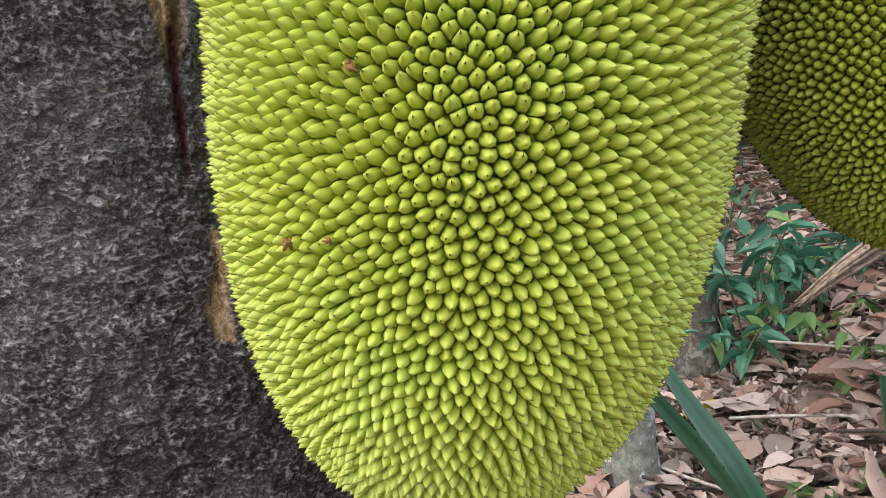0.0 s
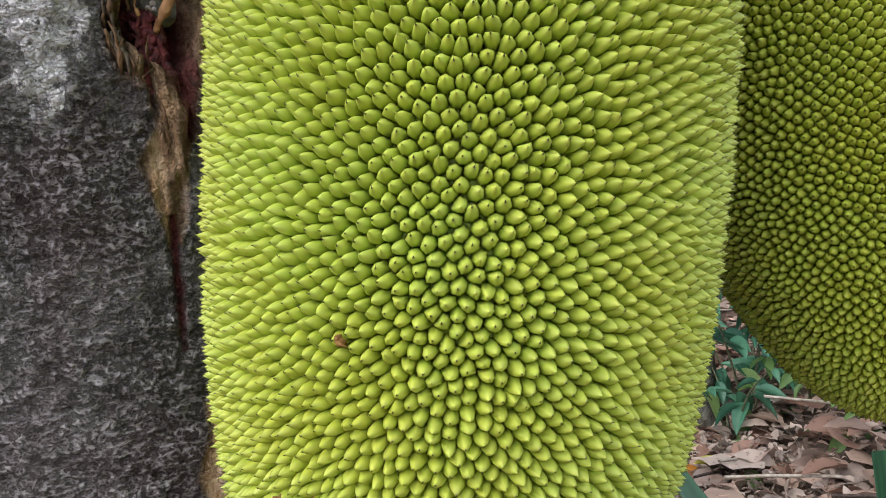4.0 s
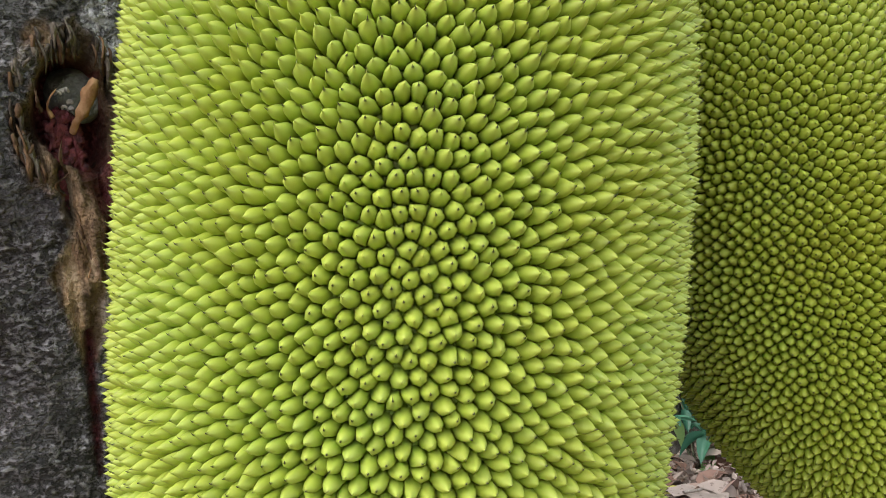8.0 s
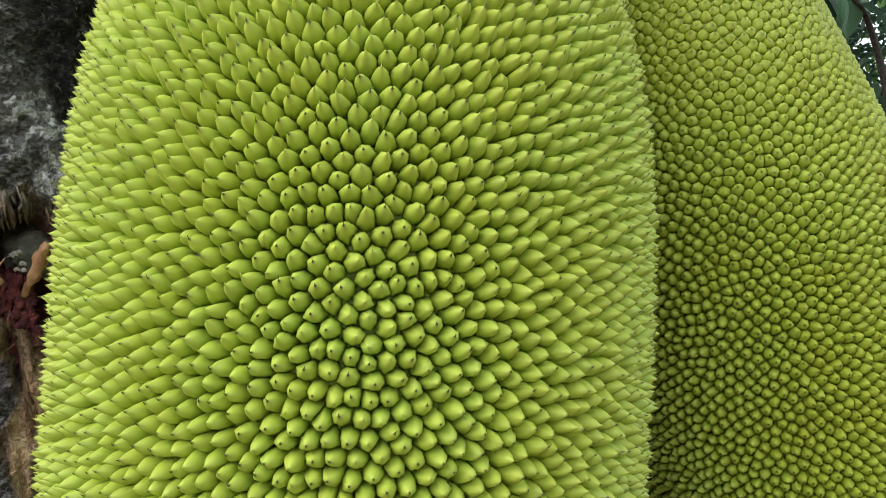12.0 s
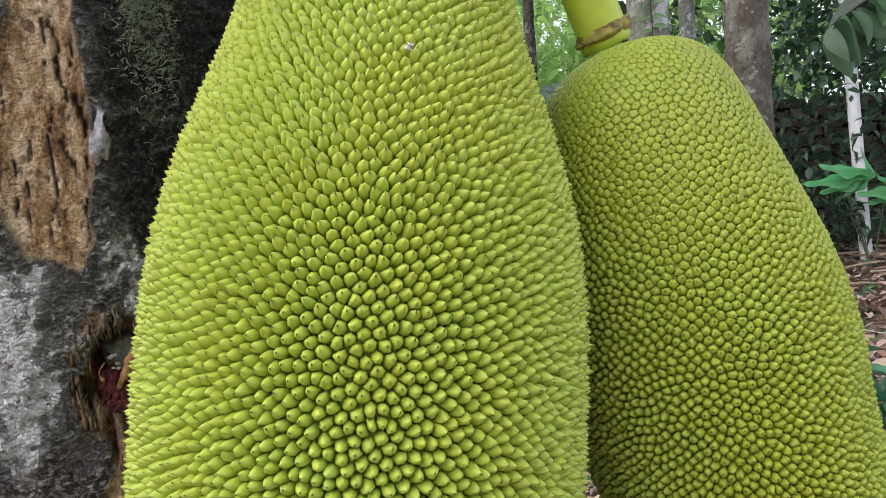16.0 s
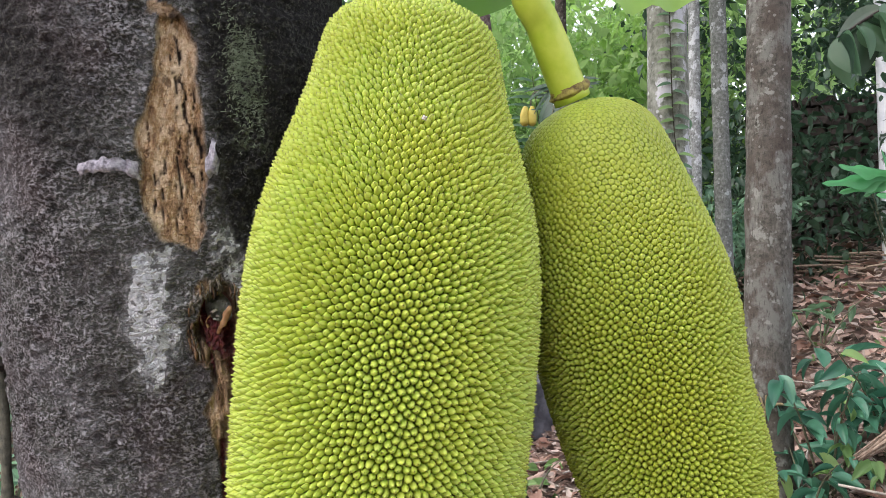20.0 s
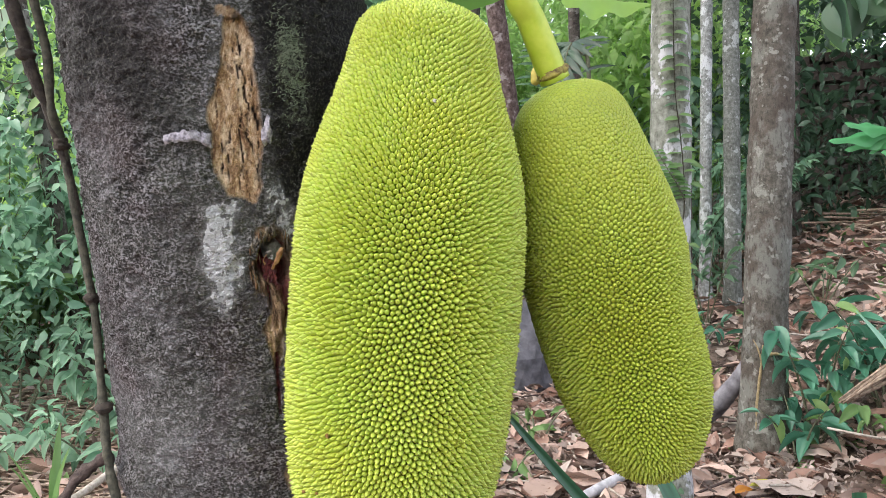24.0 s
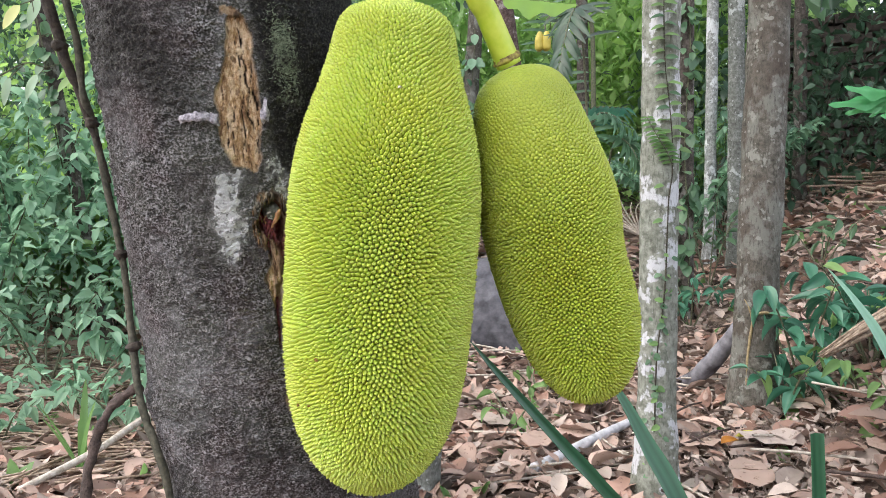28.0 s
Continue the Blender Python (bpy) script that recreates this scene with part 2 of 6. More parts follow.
def bark_material(name, dark, mid, light, patch, scale=1.0, amount=0.5, patch_scale=9.0, stain=None):
    """Plain bark: mottled, with pale crust patches."""
    m, t, p = material(name)
    col = ramp(t, noise_node(t, 40.0 * scale, 6.0, 0.65), (0.32, dark), (0.5, mid), (0.68, light))
    crust_shade = ramp(t, noise_node(t, patch_scale, 5.0, 0.6), (0.62 - 0.2 * amount, (0, 0, 0)), (0.66 - 0.2 * amount, (0.85, 0.85, 0.85)))
    if stain:
        col = mix(t, ramp(t, noise_node(t, 6.0, 5.0, 0.6), (0.46, (0, 0, 0)), (0.60, (0.8, 0.8, 0.8))), col, stain)
        col = mix(t, ramp(t, noise_node(t, 8.0, 6.0, 0.65, (1.2, 1.2, 0.8)), (0.50, (0, 0, 0)), (0.58, (0.7, 0.7, 0.7))), col, tuple(0.75 * c for c in patch))
    col = mix(t, crust_shade, col, patch)
    fissure = noise_node(t, 70.0 * scale, 5.0, 0.7, (1.6, 1.6, 0.35))
    col = mix(t, ramp(t, fissure, (0.34, (0.65, 0.65, 0.65)), (0.46, (0, 0, 0))), col, tuple(0.55 * c for c in dark))
    spots = node(t, "ShaderNodeTexVoronoi", Scale=26.0)
    co = t.nodes.new("ShaderNodeTexCoord")
    t.links.new(co.outputs["Object"], spots.inputs["Vector"])
    size = calc(t, "MULTIPLY", noise_node(t, 11.0, 3.0), 0.56)
    dots = calc(t, "MULTIPLY", calc(t, "GREATER_THAN", calc(t, "ADD", size, calc(t, "MULTIPLY", noise_node(t, 150.0), 0.12)), calc(t, "ADD", spots.outputs["Distance"], 0.20)), 0.6)
    col = mix(t, dots, col, patch)
    t.links.new(col, p.inputs["Base Color"])
    p.inputs["Roughness"].default_value = 0.9
    p.inputs["Specular IOR Level"].default_value = 0.2
    bump(t, p, calc(t, "ADD", noise_node(t, 120.0 * scale, 6.0, 0.7), calc(t, "MULTIPLY", fissure, 0.8)), 0.8, 0.006)
    return m


def plain(name, a, b, scale=40.0, rough=0.7, strength=0.3, stretch=None, metal=0.0):
    m, t, p = material(name)
    t.links.new(mix(t, ramp(t, noise_node(t, scale, 5.0, 0.6, stretch), (0.35, (0, 0, 0)), (0.68, (1, 1, 1))), a, b), p.inputs["Base Color"])
    p.inputs["Roughness"].default_value = rough
    bump(t, p, noise_node(t, scale * 3, 4.0, 0.6, stretch), strength, 0.003)
    return m


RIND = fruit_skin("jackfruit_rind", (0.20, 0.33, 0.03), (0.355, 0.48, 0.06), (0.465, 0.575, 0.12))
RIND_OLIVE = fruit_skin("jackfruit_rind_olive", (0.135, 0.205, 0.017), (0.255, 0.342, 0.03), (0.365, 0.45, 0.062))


def tree_bark():
    """The jackfruit tree's bark with bare wood, pale lichen and red rotten wood where the tree has them, and near-black
    speckled zones to the right and upper left.
    """
    m, t, p = material("jackfruit_bark")
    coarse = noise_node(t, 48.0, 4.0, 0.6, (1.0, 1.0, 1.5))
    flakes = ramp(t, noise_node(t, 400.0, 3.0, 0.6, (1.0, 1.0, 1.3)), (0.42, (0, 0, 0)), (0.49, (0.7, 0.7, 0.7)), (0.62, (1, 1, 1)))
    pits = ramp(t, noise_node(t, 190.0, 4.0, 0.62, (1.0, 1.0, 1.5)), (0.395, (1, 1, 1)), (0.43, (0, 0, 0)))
    high = calc(t, "ADD", calc(t, "MULTIPLY", attr(t, "crust_shade"), 0.32), calc(t, "MULTIPLY", calc(t, "SUBTRACT", coarse, 0.5), 0.58))
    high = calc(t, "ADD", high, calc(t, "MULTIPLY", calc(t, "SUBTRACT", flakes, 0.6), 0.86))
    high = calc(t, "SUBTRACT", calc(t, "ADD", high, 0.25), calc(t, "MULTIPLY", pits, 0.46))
    # pits and low relief go near black: crevice shade put into the colour
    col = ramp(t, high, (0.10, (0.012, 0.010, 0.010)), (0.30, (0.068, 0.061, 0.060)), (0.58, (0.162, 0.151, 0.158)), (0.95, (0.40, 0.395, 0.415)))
    tint = noise_node(t, 9.0, 4.0, 0.6)
    col = mix(t, ramp(t, tint, (0.42, (0, 0, 0)), (0.60, (0.55, 0.55, 0.55))), col, mix(t, 0.5, col, (0.17, 0.185, 0.15)))
    col = mix(t, ramp(t, tint, (0.38, (0.5, 0.5, 0.5)), (0.50, (0, 0, 0))), col, mix(t, 0.4, col, (0.23, 0.17, 0.16)))
    broad = noise_node(t, 17.0, 6.0, 0.65)
    pale = calc(t, "MULTIPLY", ramp(t, broad, (0.52, (0, 0, 0)), (0.64, (0.45, 0.45, 0.45))), ramp(t, noise_node(t, 420.0, 6.0, 0.75), (0.36, (0.2, 0.2, 0.2)), (0.60, (1, 1, 1))))
    col = mix(t, pale, col, (0.36, 0.365, 0.375))
    dark = calc(t, "MULTIPLY", ramp(t, noise_node(t, 20.0, 6.0, 0.7), (0.52, (0, 0, 0)), (0.60, (0.85, 0.85, 0.85))), ramp(t, noise_node(t, 190.0, 6.0, 0.75), (0.36, (0.1, 0.1, 0.1)), (0.60, (0.9, 0.9, 0.9))))
    col = mix(t, dark, col, (0.05, 0.043, 0.043))
    dark_zone = mix(t, ramp(t, noise_node(t, 380.0, 4.0, 0.7), (0.50, (0, 0, 0)), (0.64, (1, 1, 1))), (0.010, 0.009, 0.009), (0.085, 0.083, 0.070))
    col = mix(t, attr(t, "dark_zone"), col, dark_zone)
    tuft = calc(t, "MULTIPLY", attr(t, "tuft"), ramp(t, noise_node(t, 300.0, 5.0, 0.7), (0.48, (0, 0, 0)), (0.56, (1, 1, 1))))
    col = mix(t, tuft, col, (0.14, 0.16, 0.11))
    crusty = calc(t, "ADD", calc(t, "MULTIPLY", attr(t, "lichen"), 0.5), calc(t, "MULTIPLY", noise_node(t, 150.0, 6.0, 0.7), 0.8))
    pale = calc(t, "ADD", ramp(t, crusty, (0.835, (0, 0, 0)), (0.89, (0.9, 0.9, 0.9))), calc(t, "MULTIPLY", attr(t, "lichen"), 0.22), True)
    col = mix(t, pale, col, mix(t, noise_node(t, 60.0), (0.40, 0.43, 0.42), (0.80, 0.79, 0.83)))
    grainy = calc(t, "ADD", calc(t, "MULTIPLY", calc(t, "SUBTRACT", noise_node(t, 120.0, 8.0, 0.75, (1.0, 1.0, 0.3)), 0.5), 1.0), 0.50)
    wood = ramp(t, grainy, (0.36, (0.19, 0.10, 0.05)), (0.46, (0.46, 0.29, 0.15)), (0.57, (0.76, 0.58, 0.39)))
    wood = mix(t, attr(t, "rust"), wood, mix(t, noise_node(t, 260.0, 5.0, 0.7, (1.0, 1.0, 0.4)), (0.07, 0.04, 0.025), (0.36, 0.25, 0.15)))
    checks = ramp(t, noise_node(t, 210.0, 4.0, 0.6, (1.0, 1.0, 0.5)), (0.35, (0.7, 0.7, 0.7)), (0.40, (0, 0, 0)))
    wood = mix(t, checks, wood, (0.13, 0.065, 0.035))
    col = mix(t, attr(t, "wood"), col, wood)
    col = mix(t, attr(t, "crack"), col, (0.022, 0.012, 0.008))
    red = ramp(t, noise_node(t, 130.0, 5.0, 0.7), (0.35, (0.045, 0.009, 0.013)), (0.52, (0.15, 0.025, 0.032)), (0.75, (0.32, 0.12, 0.10)))
    col = mix(t, attr(t, "red"), col, red)
    t.links.new(col, p.inputs["Base Color"])
    p.inputs["Roughness"].default_value = 0.78
    p.inputs["Specular IOR Level"].default_value = 0.3
    bump(t, p, calc(t, "MULTIPLY", high, calc(t, "SUBTRACT", 1.0, calc(t, "MULTIPLY", attr(t, "wood"), 0.55))), 1.0, 0.0045)
    return m


BARK = tree_bark()
STALK = plain("stalk_green", (0.40, 0.52, 0.04), (0.52, 0.60, 0.08), 60.0, 0.4, 0.1)
STALK_RING = plain("stalk_scar", (0.10, 0.06, 0.02), (0.42, 0.36, 0.08), 220.0, 0.7)
VINE = plain("vine_bark", (0.018, 0.013, 0.010), (0.06, 0.047, 0.034), 130.0, 0.8, 0.6)
LIANA = plain("liana_bark", (0.030, 0.030, 0.020), (0.105, 0.10, 0.068), 130.0, 0.75, 0.5)
VINE_GREEN = plain("vine_green", (0.05, 0.06, 0.03), (0.15, 0.15, 0.09), 110.0, 0.7, 0.4)
TWIG_DARK = plain("dark_twig", (0.03, 0.02, 0.016), (0.10, 0.07, 0.06), 150.0, 0.85, 0.7)
STICK_PALE = plain("pale_stick", (0.28, 0.24, 0.19), (0.52, 0.48, 0.42), 60.0, 0.8, 0.4)
PIPE = plain("grey_pipe", (0.36, 0.36, 0.38), (0.60, 0.60, 0.63), 30.0, 0.6, 0.15)
LOG = plain("grey_log", (0.045, 0.04, 0.045), (0.26, 0.26, 0.285), 9.0, 0.85, 0.5)
ROCK = plain("grey_rock", (0.035, 0.035, 0.042), (0.115, 0.115, 0.13), 14.0, 0.85, 0.8)
PALM_BARK = bark_material("palm_bark", (0.11, 0.116, 0.092), (0.21, 0.222, 0.185), (0.32, 0.335, 0.29), (0.56, 0.57, 0.60), 1.0, 0.42, 11.0)
BROWN_BARK = bark_material("brown_bark", (0.048, 0.045, 0.037), (0.105, 0.099, 0.083), (0.18, 0.172, 0.147), (0.25, 0.255, 0.228), 1.2, 0.14, 14.0, (0.07, 0.055, 0.045))
GREY_BARK = bark_material("grey_bark", (0.08, 0.085, 0.075), (0.145, 0.155, 0.14), (0.24, 0.255, 0.24), (0.40, 0.43, 0.42), 1.0, 0.2, 9.0)
RED_BARK = bark_material("reddish_palm_bark", (0.05, 0.034, 0.03), (0.12, 0.088, 0.08), (0.22, 0.175, 0.165), (0.34, 0.31, 0.30), 0.9, 0.15, 9.0)
WHITE_BARK = bark_material("white_lichen_bark", (0.13, 0.135, 0.125), (0.26, 0.275, 0.265), (0.42, 0.44, 0.43), (0.62, 0.65, 0.66), 0.9, 0.42, 8.0)
DARK_BARK = bark_material("dark_bark", (0.035, 0.03, 0.028), (0.08, 0.07, 0.06), (0.14, 0.12, 0.11), (0.22, 0.22, 0.20), 0.8, 0.3, 8.0)
POST = plain("white_post", (0.62, 0.64, 0.68), (0.80, 0.81, 0.83), 12.0, 0.6, 0.1)
WALL_STONE = plain("wall_stone", (0.026, 0.02, 0.018), (0.085, 0.068, 0.058), 9.0, 0.9, 0.7)
LEAF_DARK = leaf_material("leaf_dark", (0.055, 0.13, 0.07), (0.16, 0.29, 0.155), 0.35, 0.45)
LEAF_BLUE = leaf_material("leaf_glossy", (0.025, 0.125, 0.075), (0.10, 0.29, 0.18), 0.28, 0.3)
LEAF_MID = leaf_material("leaf_mid", (0.09, 0.20, 0.065), (0.22, 0.38, 0.125), 0.45, 0.5)
# bright and near-black leaf copies: sun and shade put into the colour
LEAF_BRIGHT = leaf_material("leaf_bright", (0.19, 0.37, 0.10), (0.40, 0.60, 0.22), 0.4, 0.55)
LEAF_SHADED = leaf_material("leaf_shaded", (0.018, 0.05, 0.028), (0.07, 0.14, 0.08), 0.35, 0.3)
LEAF_SOFT = leaf_material("leaf_soft", (0.042, 0.14, 0.085), (0.33, 0.55, 0.36), 0.3, 0.45)
TWIG_GREEN = plain("green_twig", (0.10, 0.20, 0.03), (0.18, 0.30, 0.06), 80.0, 0.5, 0.2)
LEAF_LOBED = leaf_material("leaf_lobed", (0.07, 0.34, 0.12), (0.14, 0.46, 0.19), 0.35, 0.4)
# paler copy with sunlight and backlight put into the leaf colour
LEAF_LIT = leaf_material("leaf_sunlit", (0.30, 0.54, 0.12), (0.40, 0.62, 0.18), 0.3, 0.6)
LEAF_JACK = leaf_material("leaf_jackfruit", (0.10, 0.26, 0.03), (0.17, 0.36, 0.05), 0.3, 0.5)
LEAF_PALE = leaf_material("leaf_pale", (0.14, 0.26, 0.09), (0.22, 0.36, 0.13), 0.45, 0.45)
LEAF_CREAM = leaf_material("leaf_cream", (0.50, 0.56, 0.16), (0.66, 0.68, 0.26), 0.45, 0.4)
LEAF_NEAR = leaf_material("leaf_undergrowth", (0.06, 0.18, 0.11), (0.36, 0.56, 0.38), 0.3, 0.5)
LEAF_MILK = leaf_material("leaf_milky", (0.26, 0.42, 0.26), (0.36, 0.52, 0.34), 0.45, 0.4)
LEAF_YELLOW = leaf_material("leaf_yellow", (0.46, 0.48, 0.08), (0.60, 0.58, 0.12), 0.5, 0.4)
LEAF_ORANGE = leaf_material("leaf_orange", (0.48, 0.20, 0.03), (0.62, 0.28, 0.04), 0.6, 0.3)
LITTER_RED = leaf_material("dry_leaf_red", (0.125, 0.06, 0.04), (0.40, 0.245, 0.185), 0.65, 0.15, (0.10, 0.05, 0.035))
LITTER = leaf_material("dry_leaf", (0.085, 0.05, 0.037), (0.56, 0.41, 0.335), 0.7, 0.12, (0.15, 0.085, 0.06))
LITTER_GREY = leaf_material("dry_leaf_grey", (0.15, 0.115, 0.095), (0.52, 0.43, 0.37), 0.75, 0.1, (0.20, 0.15, 0.12))
BLADE = leaf_material("blade_leaf", (0.010, 0.062, 0.026), (0.055, 0.18, 0.09), 0.3, 0.15)
BLADE_PALE = leaf_material("blade_pale", (0.16, 0.34, 0.24), (0.26, 0.46, 0.32), 0.35, 0.2)
DRY_FROND = plain("dry_frond", (0.16, 0.11, 0.075), (0.40, 0.32, 0.24), 70.0, 0.8, 0.4)
PAPAYA = plain("yellow_fruit", (0.42, 0.33, 0.04), (0.55, 0.46, 0.09), 20.0, 0.5, 0.1)


def soil():
    m, t, p = material("forest_soil")
    col = ramp(t, noise_node(t, 6.0, 8.0, 0.65), (0.32, (0.022, 0.016, 0.012)), (0.5, (0.065, 0.047, 0.036)), (0.7, (0.15, 0.115, 0.09)))
    col = mix(t, ramp(t, noise_node(t, 45.0, 5.0, 0.6), (0.54, (0, 0, 0)), (0.66, (0.6, 0.6, 0.6))), col, (0.22, 0.165, 0.13))
    mould = node(t, "ShaderNodeTexVoronoi", Scale=9.0)
    co = t.nodes.new("ShaderNodeTexCoord")
    t.links.new(co.outputs["Object"], mould.inputs["Vector"])
    leafy = ramp(t, calc(t, "MULTIPLY", mould.outputs["Color"], 1.0), (0.2, (0.05, 0.035, 0.026)), (0.5, (0.20, 0.135, 0.105)), (0.8, (0.36, 0.27, 0.22)))
    col = mix(t, ramp(t, noise_node(t, 2.2, 6.0, 0.6), (0.42, (0.15, 0.15, 0.15)), (0.56, (0.8, 0.8, 0.8))), col, leafy)
    t.links.new(col, p.inputs["Base Color"])
    p.inputs["Roughness"].default_value = 0.95
    bump(t, p, noise_node(t, 60.0, 6.0, 0.7), 0.8, 0.02)
    return m


SOIL = soil()

# ---- ground ----
def ground_sheet():
    near = np.arange(-6, 9.01, 0.12)
    far = np.array([12, 18, 30, 60, 150, 500, 1800.0])
    xs = np.concatenate([-far[::-1], near, far + 3])
    ys = np.concatenate([-far[::-1], near, far + 3])
    x, y = np.meshgrid(xs, ys, indexing="ij")
    v = np.stack([x, y, ground_z(x, y)], -1).reshape(-1, 3)
    i, j = np.meshgrid(np.arange(len(xs) - 1), np.arange(len(ys) - 1), indexing="ij")
    k = len(ys)
    f = np.stack([i * k + j, (i + 1) * k + j, (i + 1) * k + j + 1, i * k + j + 1], -1).reshape(-1, 4)
    ob = new("ground", mesh_np("ground", v, f, SOIL))
    tagged(ob, "brown forest soil under fallen leaves", "ground", kind="structure")


ground_sheet()

# ---- the jackfruit tree's trunk ----
T_MID, T_WAY = np.array([-0.183, 0.409, 0.9]), np.array([-0.051, -0.2246, 1.0])
T_WAY = T_WAY / np.linalg.norm(T_WAY)
T_A = np.cross([0, 1, 0], T_WAY)
T_A /= np.linalg.norm(T_A)
T_B = np.cross(T_WAY, T_A)


def trunk_radius(s):
    flare = 0.05 * np.clip((-0.45 - s) / 0.5, 0, 1) ** 2
    return 0.1552 - 0.0271 * s + flare


def on_trunk(deg, s, out=0.0):
    """World point on the trunk: degrees round from the front (towards +x), s metres along it, lifted by out."""
    a = np.radians(np.asarray(deg, float))
    s = np.asarray(s, float)
    r = trunk_radius(s) + out
    return T_MID + s[..., None] * T_WAY + (r * np.sin(a))[..., None] * T_A - (r * np.cos(a))[..., None] * T_B


def band(deg, s, rows, soft=0.4):
    """1 inside a shape given by rows of (s, left, right), fading over soft degrees."""
    rows = sorted(rows)
    k = [r[0] for r in rows]
    left, right = np.interp(s, k, [r[1] for r in rows]), np.interp(s, k, [r[2] for r in rows])
    inside = np.minimum(deg - left, right - deg) / soft
    return np.clip(inside * 0.5 + 0.5, 0, 1) * (s > k[0]) * (s < k[-1])


def build_trunk():
    deg = np.concatenate([np.arange(-95, 66.01, 0.53), np.arange(76, 262, 6.0)])
    s = np.concatenate([np.arange(-1.0, -0.40, 0.03), np.arange(-0.40, 0.36, 0.0015), np.arange(0.36, 1.5, 0.03)])
    nd, ns = len(deg), len(s)
    d, q = (a.ravel() for a in np.meshgrid(deg, s, indexing="ij"))
    p = on_trunk(d, q)
    wob = fbm(p, 0.02, 40, 3) * 1.2
    dw, qw = d + wob, q + 0.004 * fbm(p, 0.015, 50, 2)
    scar = band(dw, qw, [(0.095, 27, 29.5), (0.104, 20.3, 29.8), (0.126, 17.6, 31.8), (0.15, 17.8, 33.4), (0.173, 17.3, 34.2), (0.195, 21.2, 34.5), (0.225, 25.6, 34.2), (0.244, 26.2, 33.4), (0.249, 27.0, 32.6)])
    channel = band(dw, qw, [(-0.053, 28.8, 30.6), (-0.035, 27.3, 31.2), (-0.02, 26.0, 32.5), (-0.003, 28.5, 34.5), (0.021, 28.0, 36.5), (0.04, 28, 37), (0.055, 30, 37)])
    sliver = band(d + wob * 0.4, qw, [(-0.172, 27, 29.5), (-0.160, 26.7, 30), (-0.140, 28.5, 30.5), (-0.125, 29.4, 30.2)], 0.5)
    knob = band(dw + 2.5 * wob, qw + 0.004 * fbm(p, 0.01, 52, 3), [(0.249, 25.5, 32.0), (0.254, 24.5, 32.0), (0.259, 27, 30)], 1.0)
    slit = band(d + wob * 0.35, q, [(-0.10, 27.2, 27.6), (-0.09, 27.0, 28.0), (-0.05, 28.6, 29.8), (-0.04, 28.7, 29.6)], 0.4)
    rim = np.hypot((dw - 32) / 6.1, (qw - 0.036) / 0.0245) + 0.22 * fbm(p * np.array([1, 1, 0.5]), 0.008, 77, 3)
    hole = smooth01((1.0 - np.hypot((dw - 31.9) / 6.0, (qw - 0.0405) / 0.0240)) * 5)
    shred = np.maximum(channel, smooth01((1.45 - rim) * 3))
    lichen = band(dw + 3.0 * fbm(p, 0.016, 60, 4), qw + 0.006 * fbm(p, 0.012, 65, 3), [(-0.002, 13, 16), (0.008, 10.5, 18.5), (0.036, 8, 20.5), (0.06, 9.0, 23), (0.090, 13.2, 25.7), (0.100, 17, 24)], 1.6)
    spots = smooth01((1.0 - np.hypot((d - 37.5) / 3.6, (q - 0.083) / 0.026) + 1.0 * fbm(p, 0.008, 70, 2)) * 3) * 0.9
    edge = smooth01((1 - np.abs(dw - np.interp(q, [0.1, 0.17, 0.26, 0.30], [19, 16.5, 27, 29])) / 3.5)) * (q > 0.17) * (q < 0.31) * 0.5
    blotch = 0.28 * smooth01(fbm(p, 0.05, 62, 3) * 1.6 + 0.1) * smooth01((-0.03 - q) / 0.07) * smooth01((24 - d) / 12)
    lichen = np.clip(np.maximum(np.maximum(np.maximum(lichen, spots), edge), blotch) * (1 - scar) * (1 - shred), 0, 1)
    dark_zone = smooth01((dw - np.interp(q, [-0.1, 0.03, 0.1, 0.3], [62, 48, 34.5, 33])) / 5) * smooth01((q - 0.0) / 0.1)
    dark_zone = np.maximum(dark_zone, smooth01((q - 0.13) / 0.08) * smooth01((16 - dw) / 10) * np.clip(0.62 + 0.5 * fbm(p, 0.04, 61, 3), 0, 0.9) * (1 - lichen))
    tuft = smooth01((1.1 - np.hypot((d - 47) / 6, (q - 0.20) / 0.04) + 0.5 * fbm(p, 0.02, 80, 3)) * 2)
    grain = on_trunk(d, q * 0.18) * np.array([1, 1, 1.0])
    fibre = fbm(grain, 0.005, 90, 3)
    crack = smooth01((0.05 - np.abs(fbm(grain, 0.011, 95, 3) + 0.1)) * 26) * scar * (0.3 + 0.7 * (vnoise(p, 0.02, 99) > -0.3))
    cross = smooth01((0.03 - np.abs(fbm(p * np.array([0.5, 0.5, 1]), 0.012, 97, 2))) * 26) * scar * 0.7
    crack, cross = crack * 0.55, cross * 0.6
    for mid, lo, hi, wide in ((19.6, 0.112, 0.19, 0.28), (23.4, 0.105, 0.165, 0.22), (26.6, 0.10, 0.235, 0.34), (30.6, 0.13, 0.25, 0.40), (32.6, 0.10, 0.21, 0.5), (29.0, 0.19, 0.247, 0.25)):
        run = np.abs(d - mid - 1.7 * fbm(np.stack([d * 0.0008, q * 0 + mid, q], 1), 0.022, 7, 4) - (q - 0.17) * 14) + 0.35 * vnoise(np.stack([q * 0, q * 0 + mid, q], 1), 0.009, 8)
        crack = np.maximum(crack, smooth01((wide * 0.75 - run) * 4) * smooth01((q - lo) / 0.015) * smooth01((hi - q) / 0.015) * scar)
    crack = np.clip(np.maximum(np.maximum(crack, cross), slit) + shred * (1 - hole) * smooth01((fibre - 0.22) * 5) * 0.9, 0, 1)
